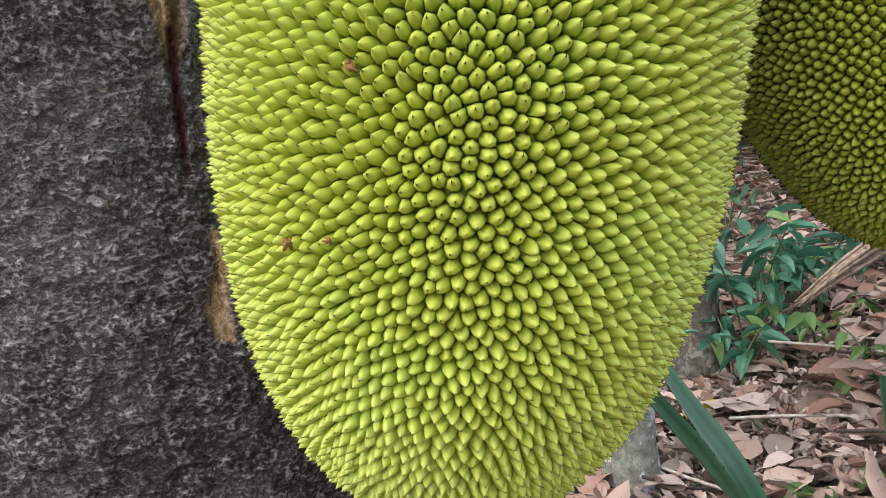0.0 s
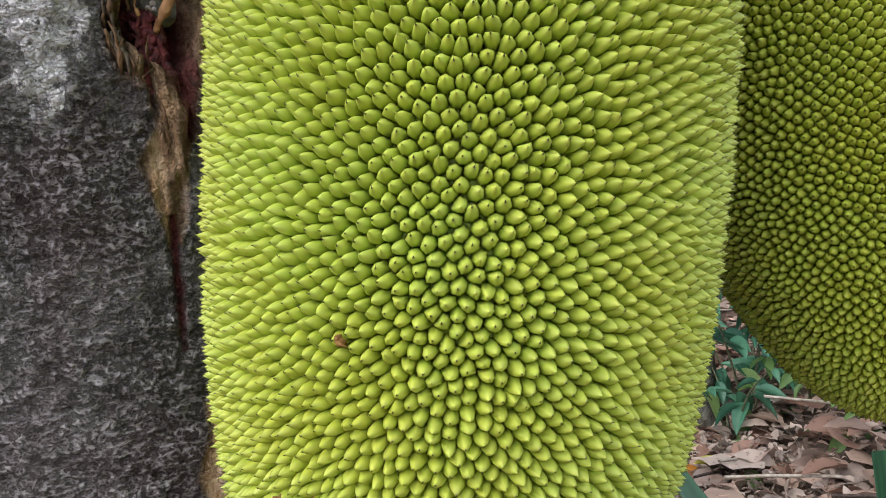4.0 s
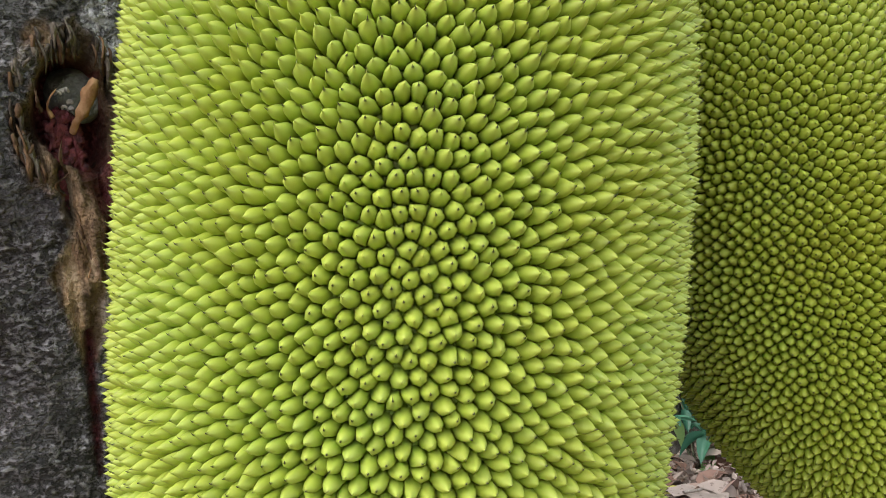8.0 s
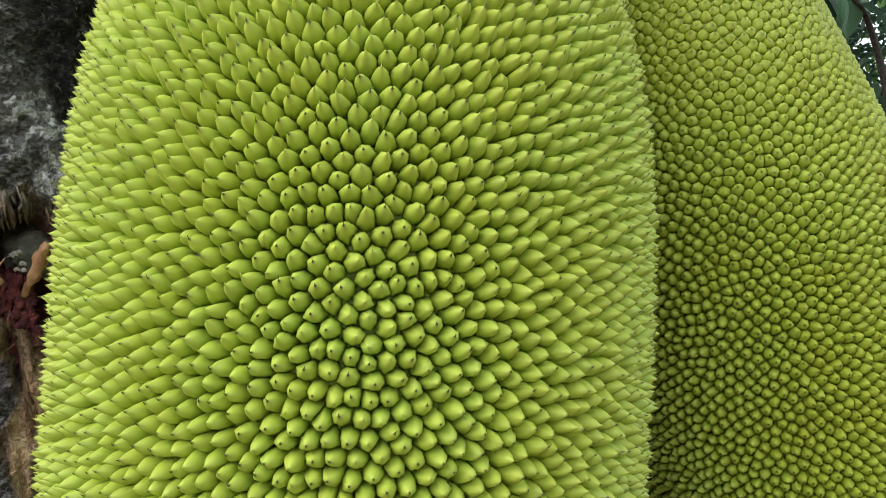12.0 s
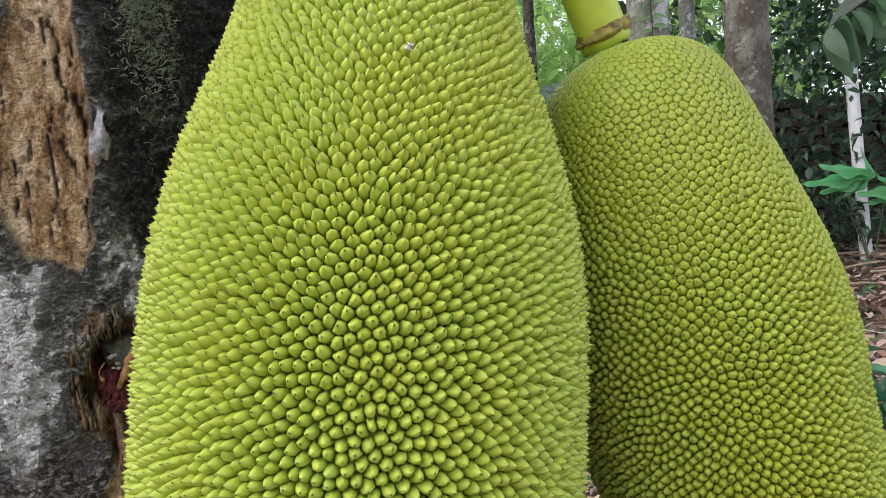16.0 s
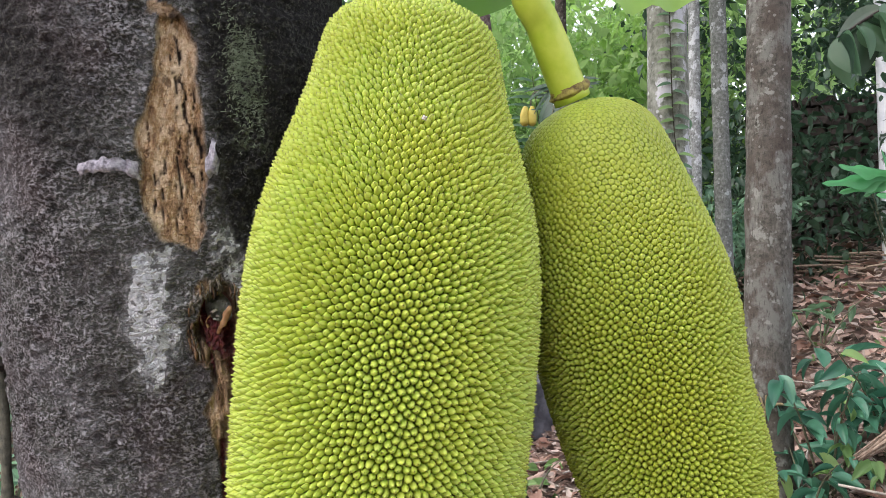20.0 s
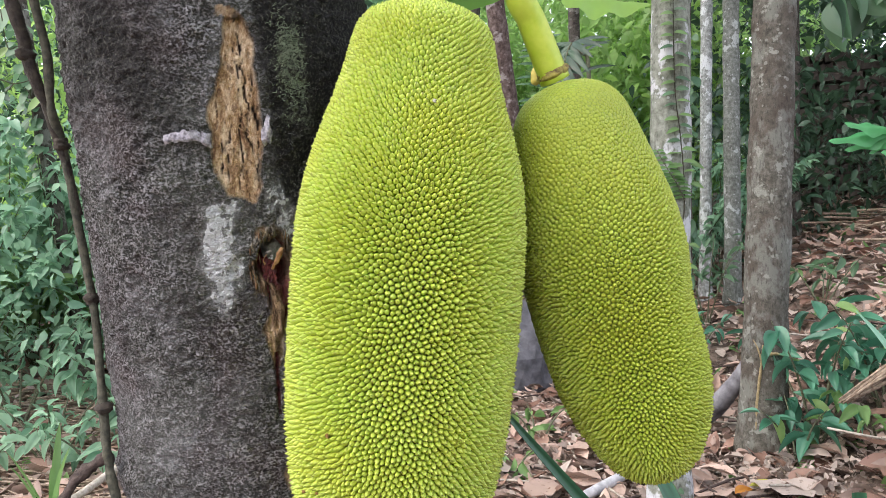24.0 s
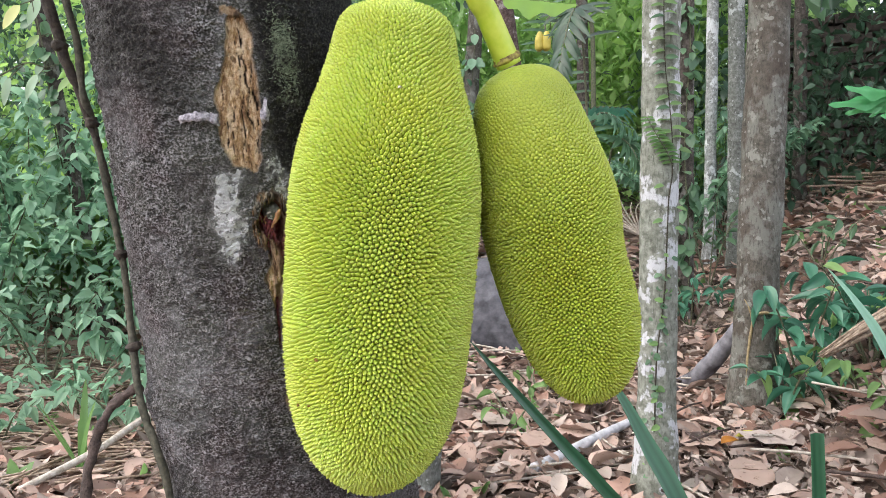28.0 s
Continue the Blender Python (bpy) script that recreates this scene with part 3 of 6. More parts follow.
    red = np.maximum(hole, channel * smooth01((q + 0.03) / 0.02) * smooth01((dw - 30.2) / 2.0 + 0.5 * fibre) * 0.8)
    red = np.maximum(red, slit * 0.8)
    wood = np.clip(np.maximum(np.maximum(np.maximum(scar, shred), sliver), knob), 0, 1)
    crack = np.maximum(crack, knob * smooth01(fbm(p, 0.008, 53, 3) * 3 + 0.4) * 0.8)
    rust = np.clip(np.maximum(shred * smooth01(0.75 - 0.9 * fbm(grain, 0.004, 92, 2)), knob * 0.7) + scar * (0.4 * smooth01((dw - 29) / 5) * smooth01((0.2 - q) / 0.1) + 0.08 * smooth01(fibre * 1.5)), 0, 1)
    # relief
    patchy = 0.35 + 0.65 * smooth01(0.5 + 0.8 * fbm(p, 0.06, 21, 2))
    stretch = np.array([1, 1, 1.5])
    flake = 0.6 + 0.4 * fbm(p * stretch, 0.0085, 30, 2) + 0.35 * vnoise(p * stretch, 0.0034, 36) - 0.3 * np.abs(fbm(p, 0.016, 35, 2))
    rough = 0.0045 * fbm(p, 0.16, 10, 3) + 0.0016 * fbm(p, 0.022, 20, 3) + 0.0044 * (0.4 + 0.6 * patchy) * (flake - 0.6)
    # relief height that paints hollows darker than the raised flakes
    crust_shade = np.clip(0.5 + (flake - 0.55) * 0.8 * (0.6 + 0.4 * patchy), 0, 1)
    lip = smooth01(1 - np.abs(scar - 0.25) * 4) + smooth01(1 - np.abs(shred - 0.25) * 4)
    depth = rough * (1 - 0.8 * wood) + 0.0009 * scar * fbm(p, 0.006, 37, 3) + 0.0034 * lip * (1 - wood)
    depth -= 0.0065 * scar + 0.0030 * crack * scar
    depth -= shred * (1 - hole) * (0.003 + 0.0075 * fibre + 0.0045 * fbm(p * np.array([1, 1, 0.5]), 0.006, 38, 3)) + 0.030 * hole + 0.004 * slit + 0.002 * sliver
    depth += lichen * 0.0006 + dark_zone * 0.0012 * fbm(p, 0.006, 33, 2)
    knot = smooth01(1 - np.hypot((d + 62) / 16, (q + 0.19) / 0.03)) + 0.7 * smooth01(1 - np.hypot((d + 40) / 25, (q + 0.175) / 0.012))
    depth += 0.008 * knot
    v = on_trunk(d, q, depth)
    i, j = np.meshgrid(np.arange(nd), np.arange(ns - 1), indexing="ij")
    i2 = (i + 1) % nd
    f = np.stack([i * ns + j, i2 * ns + j, i2 * ns + j + 1, i * ns + j + 1], -1).reshape(-1, 4)
    low = on_trunk(0.0, np.array(-1.0), -trunk_radius(np.array(-1.0)))
    tree = thing("jackfruit_tree", (*low[:2], 0.0), "leaning tree with rough grey bark, white lichen and a bare wound", "tree")
    part("trunk", (v, f), BARK, tree, "rough dark grey bark with white lichen", attrs=dict(crust_shade=crust_shade, wood=wood, crack=crack, lichen=lichen, dark_zone=dark_zone, tuft=tuft, red=red, rust=rust))
    return tree


tree = build_trunk()


def bark_flap(name, pts, width, mat, label):
    """A thin curled strip of peeled bark standing off the trunk."""
    n, m = 48, 12
    c = spline([on_trunk(a, np.array(s), o) for a, s, o in pts], n)
    u = np.linspace(0, 1, n)
    w = width * (0.55 + 0.45 * np.sin(np.pi * (0.15 + 0.7 * u)))
    k = np.linspace(-0.5, 0.5, m)
    ragged = 1 + 0.5 * np.stack([vnoise(c, 0.004, 4), vnoise(c, 0.004, 5)], 1)
    side = np.where(k[None] < 0, k[None] * ragged[:, :1], k[None] * ragged[:, 1:])
    top = (c[:, None] + T_WAY * (w[:, None] * side)[..., None]).reshape(-1, 3)
    top = top - T_B * (0.0011 * fbm(top, 0.005, 6, 3) - np.tile((0.9 * k**2) * width, n))[:, None]
    v = np.concatenate([top, top + T_B * 0.0012])
    i, j = np.meshgrid(np.arange(n - 1), np.arange(m - 1), indexing="ij")
    f = np.stack([i * m + j, i * m + j + 1, (i + 1) * m + j + 1, (i + 1) * m + j], -1).reshape(-1, 4)
    e, g = np.arange(n - 1), np.arange(m - 1)
    rims = [np.stack([e * m + o, (e + 1) * m + o, n * m + (e + 1) * m + o, n * m + e * m + o], 1) for o in (0, m - 1)]
    rims += [np.stack([o + g, o + g + 1, n * m + o + g + 1, n * m + o + g], 1) for o in (0, (n - 1) * m)]
    part(name, (v, np.concatenate([f, f[:, ::-1] + n * m, *rims])), mat, tree, label)


FLAP = plain("peeled_bark", (0.13, 0.12, 0.14), (0.52, 0.50, 0.56), 260.0, 0.9, 0.6)
bark_flap("bark_flap", [(3.6, 0.1545, 0.004), (8, 0.156, 0.008), (12, 0.1565, 0.010), (16, 0.1545, 0.005)], 0.008, FLAP, "pale curled strip of peeled bark")
bark_flap("bark_flap", [(15.0, 0.152, 0.006), (16.4, 0.152, 0.007), (17.6, 0.1505, 0.004)], 0.014, FLAP, "pale curled strip of peeled bark")
bark_flap("bark_flap", [(33.2, 0.150, 0.002), (34.6, 0.154, 0.006), (35.8, 0.160, 0.008)], 0.020, FLAP, "pale curled strip of peeled bark")
# splinters and pith in the knot hole
SPLINTER = plain("orange_splinter", (0.30, 0.14, 0.06), (0.55, 0.33, 0.17), 150.0, 0.8, 0.4)
WHITE_FLUFF = plain("white_fluff", (0.55, 0.5, 0.48), (0.8, 0.78, 0.74), 300.0, 0.9, 0.4)
PITH = plain("grey_pith", (0.16, 0.165, 0.145), (0.36, 0.37, 0.33), 160.0, 0.9, 0.8)
part("splinter", tube([on_trunk(31.6, np.array(0.034), -0.008), on_trunk(33.0, np.array(0.041), -0.003), on_trunk(34.4, np.array(0.049), 0.000), on_trunk(35.2, np.array(0.053), 0.001)], [0.0014, 0.0021, 0.0024, 0.0014], 10, 24, 0.45, 0.003, 5), SPLINTER, tree, "orange wood splinter")
part("branch_stub", tube([on_trunk(34.2, np.array(0.048), -0.040), on_trunk(34.2, np.array(0.048), -0.024), on_trunk(34.2, np.array(0.0485), -0.018), on_trunk(34.2, np.array(0.0485), -0.0155)], [0.0115, 0.0105, 0.0080, 0.001], 24, 24, 0.14, 0.006, 6), PITH, tree, "grey rotten branch stub in the knot hole")
for k in range(6):
    a, s = 30.4 + rng.random() * 1.8, 0.040 + rng.random() * 0.010
    part("fluff", tube([on_trunk(a, np.array(s), -0.012), on_trunk(a + 0.3, np.array(s + 0.001), -0.009), on_trunk(a + 0.7, np.array(s), -0.010)], [0.0003, 0.0008, 0.0003], 9, 10, 0.9, 0.0012, k + 120), WHITE_FLUFF, tree, "white mould in the knot hole")
ROTTEN = plain("rotten_wood", (0.05, 0.025, 0.014), (0.24, 0.14, 0.07), 200.0, 0.9, 0.6, (1, 1, 0.3))
RED_ROT = plain("red_rot", (0.035, 0.006, 0.009), (0.24, 0.045, 0.05), 260.0, 0.6, 0.6)
for k in range(70):
    a, s = 28.2 + rng.random() * 4.0, 0.000 + rng.random() * 0.040
    part("rot_clump", tube([on_trunk(a, np.array(s + 0.004), -0.016), on_trunk(a + 0.6, np.array(s), -0.009), on_trunk(a + rng.normal(0, 0.8), np.array(s - 0.006), -0.010)], [0.0003, 0.0013, 0.0003], 9, 12, 1.3, 0.0016, k + 80), RED_ROT, tree, "dark red rotten wood")

for k in range(8):
    a, s = 27.8 + rng.random() * 3.4, -0.035 + rng.random() * 0.085
    L = 0.006 + 0.010 * rng.random()
    part("splinter", tube([on_trunk(a, np.array(s), -0.004), on_trunk(a + rng.normal(0, 0.3), np.array(s + L * 0.5), rng.uniform(-0.001, 0.002)), on_trunk(a + rng.normal(0, 0.6), np.array(s + L), rng.uniform(-0.002, 0.004))], [0.0009, 0.0006, 0.00015], 4, 10, 1.2, 0.0016, k + 300), (ROTTEN, ROTTEN, ROTTEN, SPLINTER)[k % 4], tree)

# broken bark and fibres round the knot hole
BROKEN = plain("broken_bark", (0.04, 0.03, 0.025), (0.27, 0.225, 0.17), 260.0, 0.9, 0.8, (1, 1, 0.4))
g_rim = np.random.default_rng(17)
for k in range(80):
    th = math.radians(g_rim.uniform(30, 235))
    rad = g_rim.uniform(1.0, 1.28)
    a, s = 32 + 6.3 * rad * math.cos(th), 0.0385 + 0.0255 * rad * math.sin(th)
    L = g_rim.uniform(0.006, 0.015)
    lift = g_rim.uniform(-0.003, 0.0022)
    wide = g_rim.uniform(0.0005, 0.0012)
    part("bark_chip", tube([on_trunk(a, np.array(s - L * 0.5), -0.005), on_trunk(a + g_rim.normal(0, 0.2), np.array(s - L * 0.1), lift), on_trunk(a + g_rim.normal(0, 0.25), np.array(s + L * 0.3), lift * 0.7), on_trunk(a + g_rim.normal(0, 0.25), np.array(s + L * 0.5), -0.005)], [wide * 0.4, wide, wide * 0.8, wide * 0.2], 5, 12, 0.45, 0.005, k + 500), (BROKEN, BROKEN, ROTTEN)[k % 3], tree)

# lichen threads on the bark
def lichen_threads(n, mid, spread, length, mat, seed, label):
    g = np.random.default_rng(seed)
    pieces = []
    for k in range(n):
        a, s = mid[0] + g.normal(0, spread[0]), mid[1] + g.normal(0, spread[1])
        if a < -70 or a > 64 or not -0.35 < s < 0.34 or (16 < a < 36 and 0.0 < s < 0.265):
            continue
        turn, L = g.random() * 6.28, length * g.uniform(0.4, 1.2)
        bend = turn + g.normal(0, 1.4)
        s1, a1 = s + math.sin(turn) * L * 0.5, a + math.cos(turn) * L * 200
        s2, a2 = s1 + math.sin(bend) * L * 0.5, a1 + math.cos(bend) * L * 200
        c = on_trunk(np.array([a, a1, a2]), np.array([s, s1, s2]), np.array([0.0, 0.0022, g.uniform(0.001, 0.005)]))
        v, f = tube(list(c), [0.0003, 0.00025, 0.0001], 3, 5)
        pieces.append((v[:-2], f[0]))
    part("lichen_threads", join(pieces), mat, tree, label, kind="stuff")


THREAD = plain("lichen_thread", (0.17, 0.21, 0.14), (0.34, 0.40, 0.28), 200.0, 0.9, 0.2)
THREAD_GREY = plain("grey_lichen_thread", (0.07, 0.07, 0.065), (0.17, 0.175, 0.16), 200.0, 0.9, 0.2)
lichen_threads(1100, (46.5, 0.215), (2.8, 0.020), 0.0034, THREAD, 1, "tuft of pale green lichen threads")
lichen_threads(320, (44, 0.20), (9.0, 0.08), 0.0034, THREAD_GREY, 2, "grey lichen threads on dark bark")

# ---- the two jackfruits ----
from mathutils import kdtree


class Fruit:
    def __init__(self, base, lean, length, bend, flat, coef, spacing, height, finer, dome, dents=()):
        self.base, self.length, self.bend, self.flat, self.coef = np.array(base), length, bend, flat, coef
        d = np.array([*lean, 1.0])
        self.d = d / np.linalg.norm(d)
        self.a = np.cross([0, 1, 0], self.d)
        self.a /= np.linalg.norm(self.a)
        self.b = np.cross(self.d, self.a)
        self.spacing, self.height, self.finer, self.dome, self.dents = spacing, height, finer, dome, dents

    def point(self, w, phi):
        u = (1 - np.cos(w)) / 2
        c = u - 0.5
        r = np.sin(w) / 2 * np.polyval(self.coef, c)
        mid = self.base + (u * self.length)[:, None] * self.d
        mid[:, 0] += self.bend[0] * (c**2 - 0.1)
        mid[:, 1] += self.bend[1] * (c**2 - 0.1)
        lump = 1 + 0.012 * np.sin(2 * phi + 5 * u) + 0.008 * np.sin(3 * phi - 7 * u)
        for deep, at, wide, side in self.dents:
            lump = lump - deep * np.exp(-(((u - at) / wide) ** 2)) * np.clip(np.cos(phi - side), 0, 1) ** 2
        return mid + (r * lump * np.cos(phi))[:, None] * self.a + (r * lump * np.sin(phi) / (1 + self.flat))[:, None] * self.b

    def basis(self, w, phi):
        e = 1e-4
        tw = (self.point(w + e, phi) - self.point(w - e, phi)) / (2 * e)
        tp = (self.point(w, phi + e) - self.point(w, phi - e)) / (2 * e)
        n = np.cross(tp, tw)
        n /= np.linalg.norm(n, axis=1)[:, None] + 1e-12
        n *= np.sign((n * (self.point(w, phi) - self.point(np.full_like(w, 1.5), phi + np.pi)) ).sum(1).mean())
        return tw, tp, n

    def core(self, depth):
        w, phi = np.meshgrid(np.linspace(0.02, np.pi - 0.02, 60), np.linspace(0, 2 * np.pi, 72, endpoint=False), indexing="ij")
        p = self.point(w.ravel(), phi.ravel())
        _, _, n = self.basis(w.ravel(), phi.ravel())
        v = p - n * depth(1 - (1 + np.cos(w.ravel())) / 2)[:, None]
        i, j = np.meshgrid(np.arange(59), np.arange(72), indexing="ij")
        k = (j + 1) % 72
        f = np.stack([i * 72 + j, i * 72 + k, (i + 1) * 72 + k, (i + 1) * 72 + j], -1).reshape(-1, 4)
        v = np.concatenate([v, v[:72].mean(0)[None], v[-72:].mean(0)[None]])
        j = np.arange(72)
        k = (j + 1) % 72
        m = 60 * 72
        caps = np.concatenate([np.stack([np.full(72, m), k, j], 1), np.stack([np.full(72, m + 1), m - 72 + j, m - 72 + k], 1)])
        return v, [f, caps]


def grow_spikes(fr, seed):
    """Evenly crowded but irregular spike feet over the whole rind: w, phi and the neighbours of each."""
    g = np.random.default_rng(seed)
    w = np.linspace(0, np.pi, 400)
    u = (1 - np.cos(w)) / 2
    ring = np.abs(np.sin(w) / 2 * np.polyval(fr.coef, u - 0.5))
    arc = np.hypot(np.gradient(ring, w), np.gradient(u * fr.length, w))
    area = np.concatenate([[0], np.cumsum((ring * arc / fr.finer(u) ** 2)[1:] * np.diff(w))])
    n = int(2 * np.pi * area[-1] / (0.866 * fr.spacing**2))
    i = np.arange(n)
    ww = np.interp((i + 0.5) / n * area[-1], area, w)
    ph = i * 2.399963 % (2 * np.pi)
    tw, tp, _ = fr.basis(ww, ph)
    gap = fr.spacing * fr.finer((1 - np.cos(ww)) / 2)
    ww = ww + g.normal(0, 0.24, n) * gap / np.linalg.norm(tw, axis=1)
    ph = ph + g.normal(0, 0.24, n) * gap / np.maximum(np.linalg.norm(tp, axis=1), 0.002)
    ww = np.clip(ww, 0.015, np.pi - 0.015)
    for step in range(7):
        p = fr.point(ww, ph)
        tree_kd = kdtree.KDTree(n)
        for k in range(n):
            tree_kd.insert(p[k], k)
        tree_kd.balance()
        near = np.array([[h[1] for h in tree_kd.find_n(p[k], 15)[1:]] for k in range(n)])
        if step == 6:
            return ww, ph, near
        away = p[:, None] - p[near]
        dist = np.linalg.norm(away, axis=2)
        push = (away / dist[..., None] * np.clip(1 - dist / (1.25 * gap[:, None]), 0, 1)[..., None]).sum(1) * gap[:, None] * 0.5
        tw, tp, _ = fr.basis(ww, ph)
        ww = np.clip(ww + (push * tw).sum(1) / (tw * tw).sum(1), 0.015, np.pi - 0.015)
        ph = ph + np.clip((push * tp).sum(1) / np.maximum((tp * tp).sum(1), 4e-6), -0.4, 0.4)


FINE_SPIKE = ((-0.05, 1.0, 0.0), (0.28, 0.955, 0.0), (0.55, 0.80, 0.04), (0.77, 0.47, 0.15), (0.90, 0.17, 0.4), (0.975, 0.06, 0.6))
DOME_WIDE = (1.0, 0.97, 0.90, 0.72, 0.46, 0.20)
PLAIN_SPIKE = ((-0.05, 1.0, 0.0), (0.40, 0.80, 0.05), (0.74, 0.40, 0.25))


def spike_arrays(fr, seed, sides, grown, profile):
    """Vertices (n, rings * sides + 1, 3), the faces of one spike and the attributes of all."""
    g = np.random.default_rng(seed + 1)
    w, phi, near = grown
    p = fr.point(w, phi)
    tw, _, nrm = fr.basis(w, phi)
    u = (1 - np.cos(w)) / 2
    h, gap = fr.height(u), fr.spacing * fr.finer(u)
    foot = p - nrm * h[:, None]
    t1 = tw / np.linalg.norm(tw, axis=1)[:, None]
    t2 = np.cross(nrm, t1)
    rel = p[near] - p[:, None]
    a, b = (rel * t1[:, None]).sum(2), (rel * t2[:, None]).sum(2)
    ang = np.linspace(0, 2 * np.pi, sides, endpoint=False)[None] + g.random((len(w), 1)) * 6.28
    along = a[:, :, None] * np.cos(ang)[:, None] + b[:, :, None] * np.sin(ang)[:, None]
    half = (a**2 + b**2)[:, :, None] / (2 * np.maximum(along, 1e-6))
    reach = np.minimum(np.where(along > 1e-6, half, 1.0).min(1), (0.72 * gap)[:, None])
    mean = reach.mean(1)[:, None]
    tall = h * (1 + g.normal(0, 0.06, len(w)))
    lean = (g.normal(0, 0.10, (len(w), 2)) + (0.13, 0.0)) * gap[:, None]
    rings = []
    dome = fr.dome(u)[:, None]
    for k, (rise, wide, soft) in enumerate(profile):
        rr = (reach * (1 - soft) + mean * soft) * (wide + (DOME_WIDE[k] - wide) * dome * (len(profile) > 4))
        f2 = max(rise, 0) ** 1.6
        q = foot[:, None] + t1[:, None] * (rr * np.cos(ang) + lean[:, :1] * f2)[..., None] + t2[:, None] * (rr * np.sin(ang) + lean[:, 1:] * f2)[..., None]
        rings.append(q + nrm[:, None] * (tall * rise)[:, None, None])
    tip = foot + t1 * (lean[:, :1] * 1.5 + 0.05 * gap[:, None]) + t2 * lean[:, 1:] * 1.5 + nrm * (tall * g.uniform(1.0, 1.07, len(w)))[:, None]
    v = np.concatenate(rings + [tip[:, None]], 1)
    quads, k = [], np.arange(sides)
    for r in range(len(rings) - 1):
        quads.append(np.stack([r * sides + k, r * sides + (k + 1) % sides, (r + 1) * sides + (k + 1) % sides, (r + 1) * sides + k], 1))
    m = (len(rings) - 1) * sides
    tris = np.stack([m + k, m + (k + 1) % sides, np.full(sides, len(rings) * sides)], 1)
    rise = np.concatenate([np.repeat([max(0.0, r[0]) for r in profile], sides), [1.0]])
    point = np.zeros((len(w), v.shape[1]))
    dark = g.random(len(w))
    point[:, -1] = np.where(dark < 0.75, 1.0, 0.3)
    point[:, -1 - sides:-1] = np.where(dark < 0.6, 0.95, 0.15)[:, None]
    point *= 1 - 0.8 * dome
    if len(profile) > 4:
        point[:, -1 - 2 * sides:-1 - sides] = np.where(dark < 0.3, 0.2, 0.0)[:, None]
    tone = np.repeat(g.random(len(w))[:, None], v.shape[1], 1)
    # flat domes keep less of the painted gap shade
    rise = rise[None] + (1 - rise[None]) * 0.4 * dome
    return v, [np.concatenate(quads), tris], rise, tone, point, p, nrm


def jackfruit(fr, seed, mat, label, stem, stem_r, singles, sides, profile):
    body = thing("jackfruit", tuple(fr.base), label, "fruit", "jackfruits on the tree")
    v, f = fr.core(lambda u: fr.height(u) * 1.02)
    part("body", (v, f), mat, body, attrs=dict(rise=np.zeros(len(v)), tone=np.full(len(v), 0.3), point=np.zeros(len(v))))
    grown = grow_spikes(fr, seed)
    sv, sf, rise, tone, point, feet, out = spike_arrays(fr, seed, sides, grown, profile)
    order = np.argsort(np.linalg.norm((feet - np.array(singles)) * np.array([1.0, 1.0, 0.45]), axis=1))
    rest = order[300:]
    back = spike_arrays(fr, seed, 5, grown, PLAIN_SPIKE)
    for pick, (v3, f3, r3, t3, p3) in ((rest[out[rest, 1] < 0.28], (sv, sf, rise, tone, point)), (rest[out[rest, 1] >= 0.28], back[:5])):
        shift = (np.arange(len(pick)) * v3.shape[1])[:, None, None]
        faces = [(g[None] + shift).reshape(-1, g.shape[1]) for g in f3]
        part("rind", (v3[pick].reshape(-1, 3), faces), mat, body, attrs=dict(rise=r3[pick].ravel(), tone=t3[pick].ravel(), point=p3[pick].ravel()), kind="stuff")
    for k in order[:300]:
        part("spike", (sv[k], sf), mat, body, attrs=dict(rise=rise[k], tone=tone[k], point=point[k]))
    stalk = part("stalk", tube(stem, stem_r, 18, 30, 0.03, 0.02, seed), STALK, body, "smooth yellow-green stalk")
    low, nxt = np.array(stem[0]), np.array(stem[1])
    ax = (nxt - low) / np.linalg.norm(nxt - low)
    part("stalk_ring", tube([low + ax * 0.004, low + ax * 0.006, low + ax * 0.008, low + ax * 0.011], [stem_r[0] * 1.02, stem_r[0] * 1.13, stem_r[0] * 1.10, stem_r[0] * 0.98], 24, 8, 0.16, 0.005, seed), STALK_RING, stalk, "brown scarred ring at the foot of the stalk")
    return body


BIG_FRUIT = Fruit((0.0005, 0.279, 0.6269), (0.0676, -0.0319), 0.5104, (-0.0174, 0.09), -0.05, [29.889, 16.5254, -2.9079, -3.6126, -0.532, 0.3574, 0.0192, 0.1921],
                  0.0047, lambda u: np.interp(u, [0, 0.1, 0.55, 0.8, 1], [0.0076, 0.0086, 0.0084, 0.0060, 0.0042]),
                  lambda u: np.interp(u, [0, 0.6, 0.85, 1], [1.0, 1.02, 0.98, 0.85]), lambda u: np.interp(u, [0, 0.6, 0.95], [0.0, 0.05, 0.5]))
SMALL_FRUIT = Fruit((0.2341, 0.3394, 0.7259), (-0.2553, -0.0184), 0.3613, (0.0106, -0.06), -0.12, [-5.9753, 4.7107, 4.3094, -0.1638, -0.5834, 0.0635, 0.0221, 0.1505],
                    0.0044, lambda u: np.interp(u, [0, 0.1, 0.5, 0.75, 0.95], [0.0062, 0.0066, 0.0049, 0.0021, 0.0005]),
                    lambda u: np.interp(u, [0, 0.3, 0.6, 0.9, 1], [0.94, 0.96, 1.0, 0.92, 0.8]), lambda u: np.interp(u, [0, 0.3, 0.85], [0.05, 0.15, 0.75]), ((0.075, 0.42, 0.10, 0.0), (-0.045, 0.15, 0.13, 0.2)))
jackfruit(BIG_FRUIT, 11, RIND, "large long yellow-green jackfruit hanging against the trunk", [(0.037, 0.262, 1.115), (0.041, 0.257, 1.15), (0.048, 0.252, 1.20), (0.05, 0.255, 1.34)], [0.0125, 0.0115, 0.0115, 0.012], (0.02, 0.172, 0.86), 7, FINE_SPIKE)
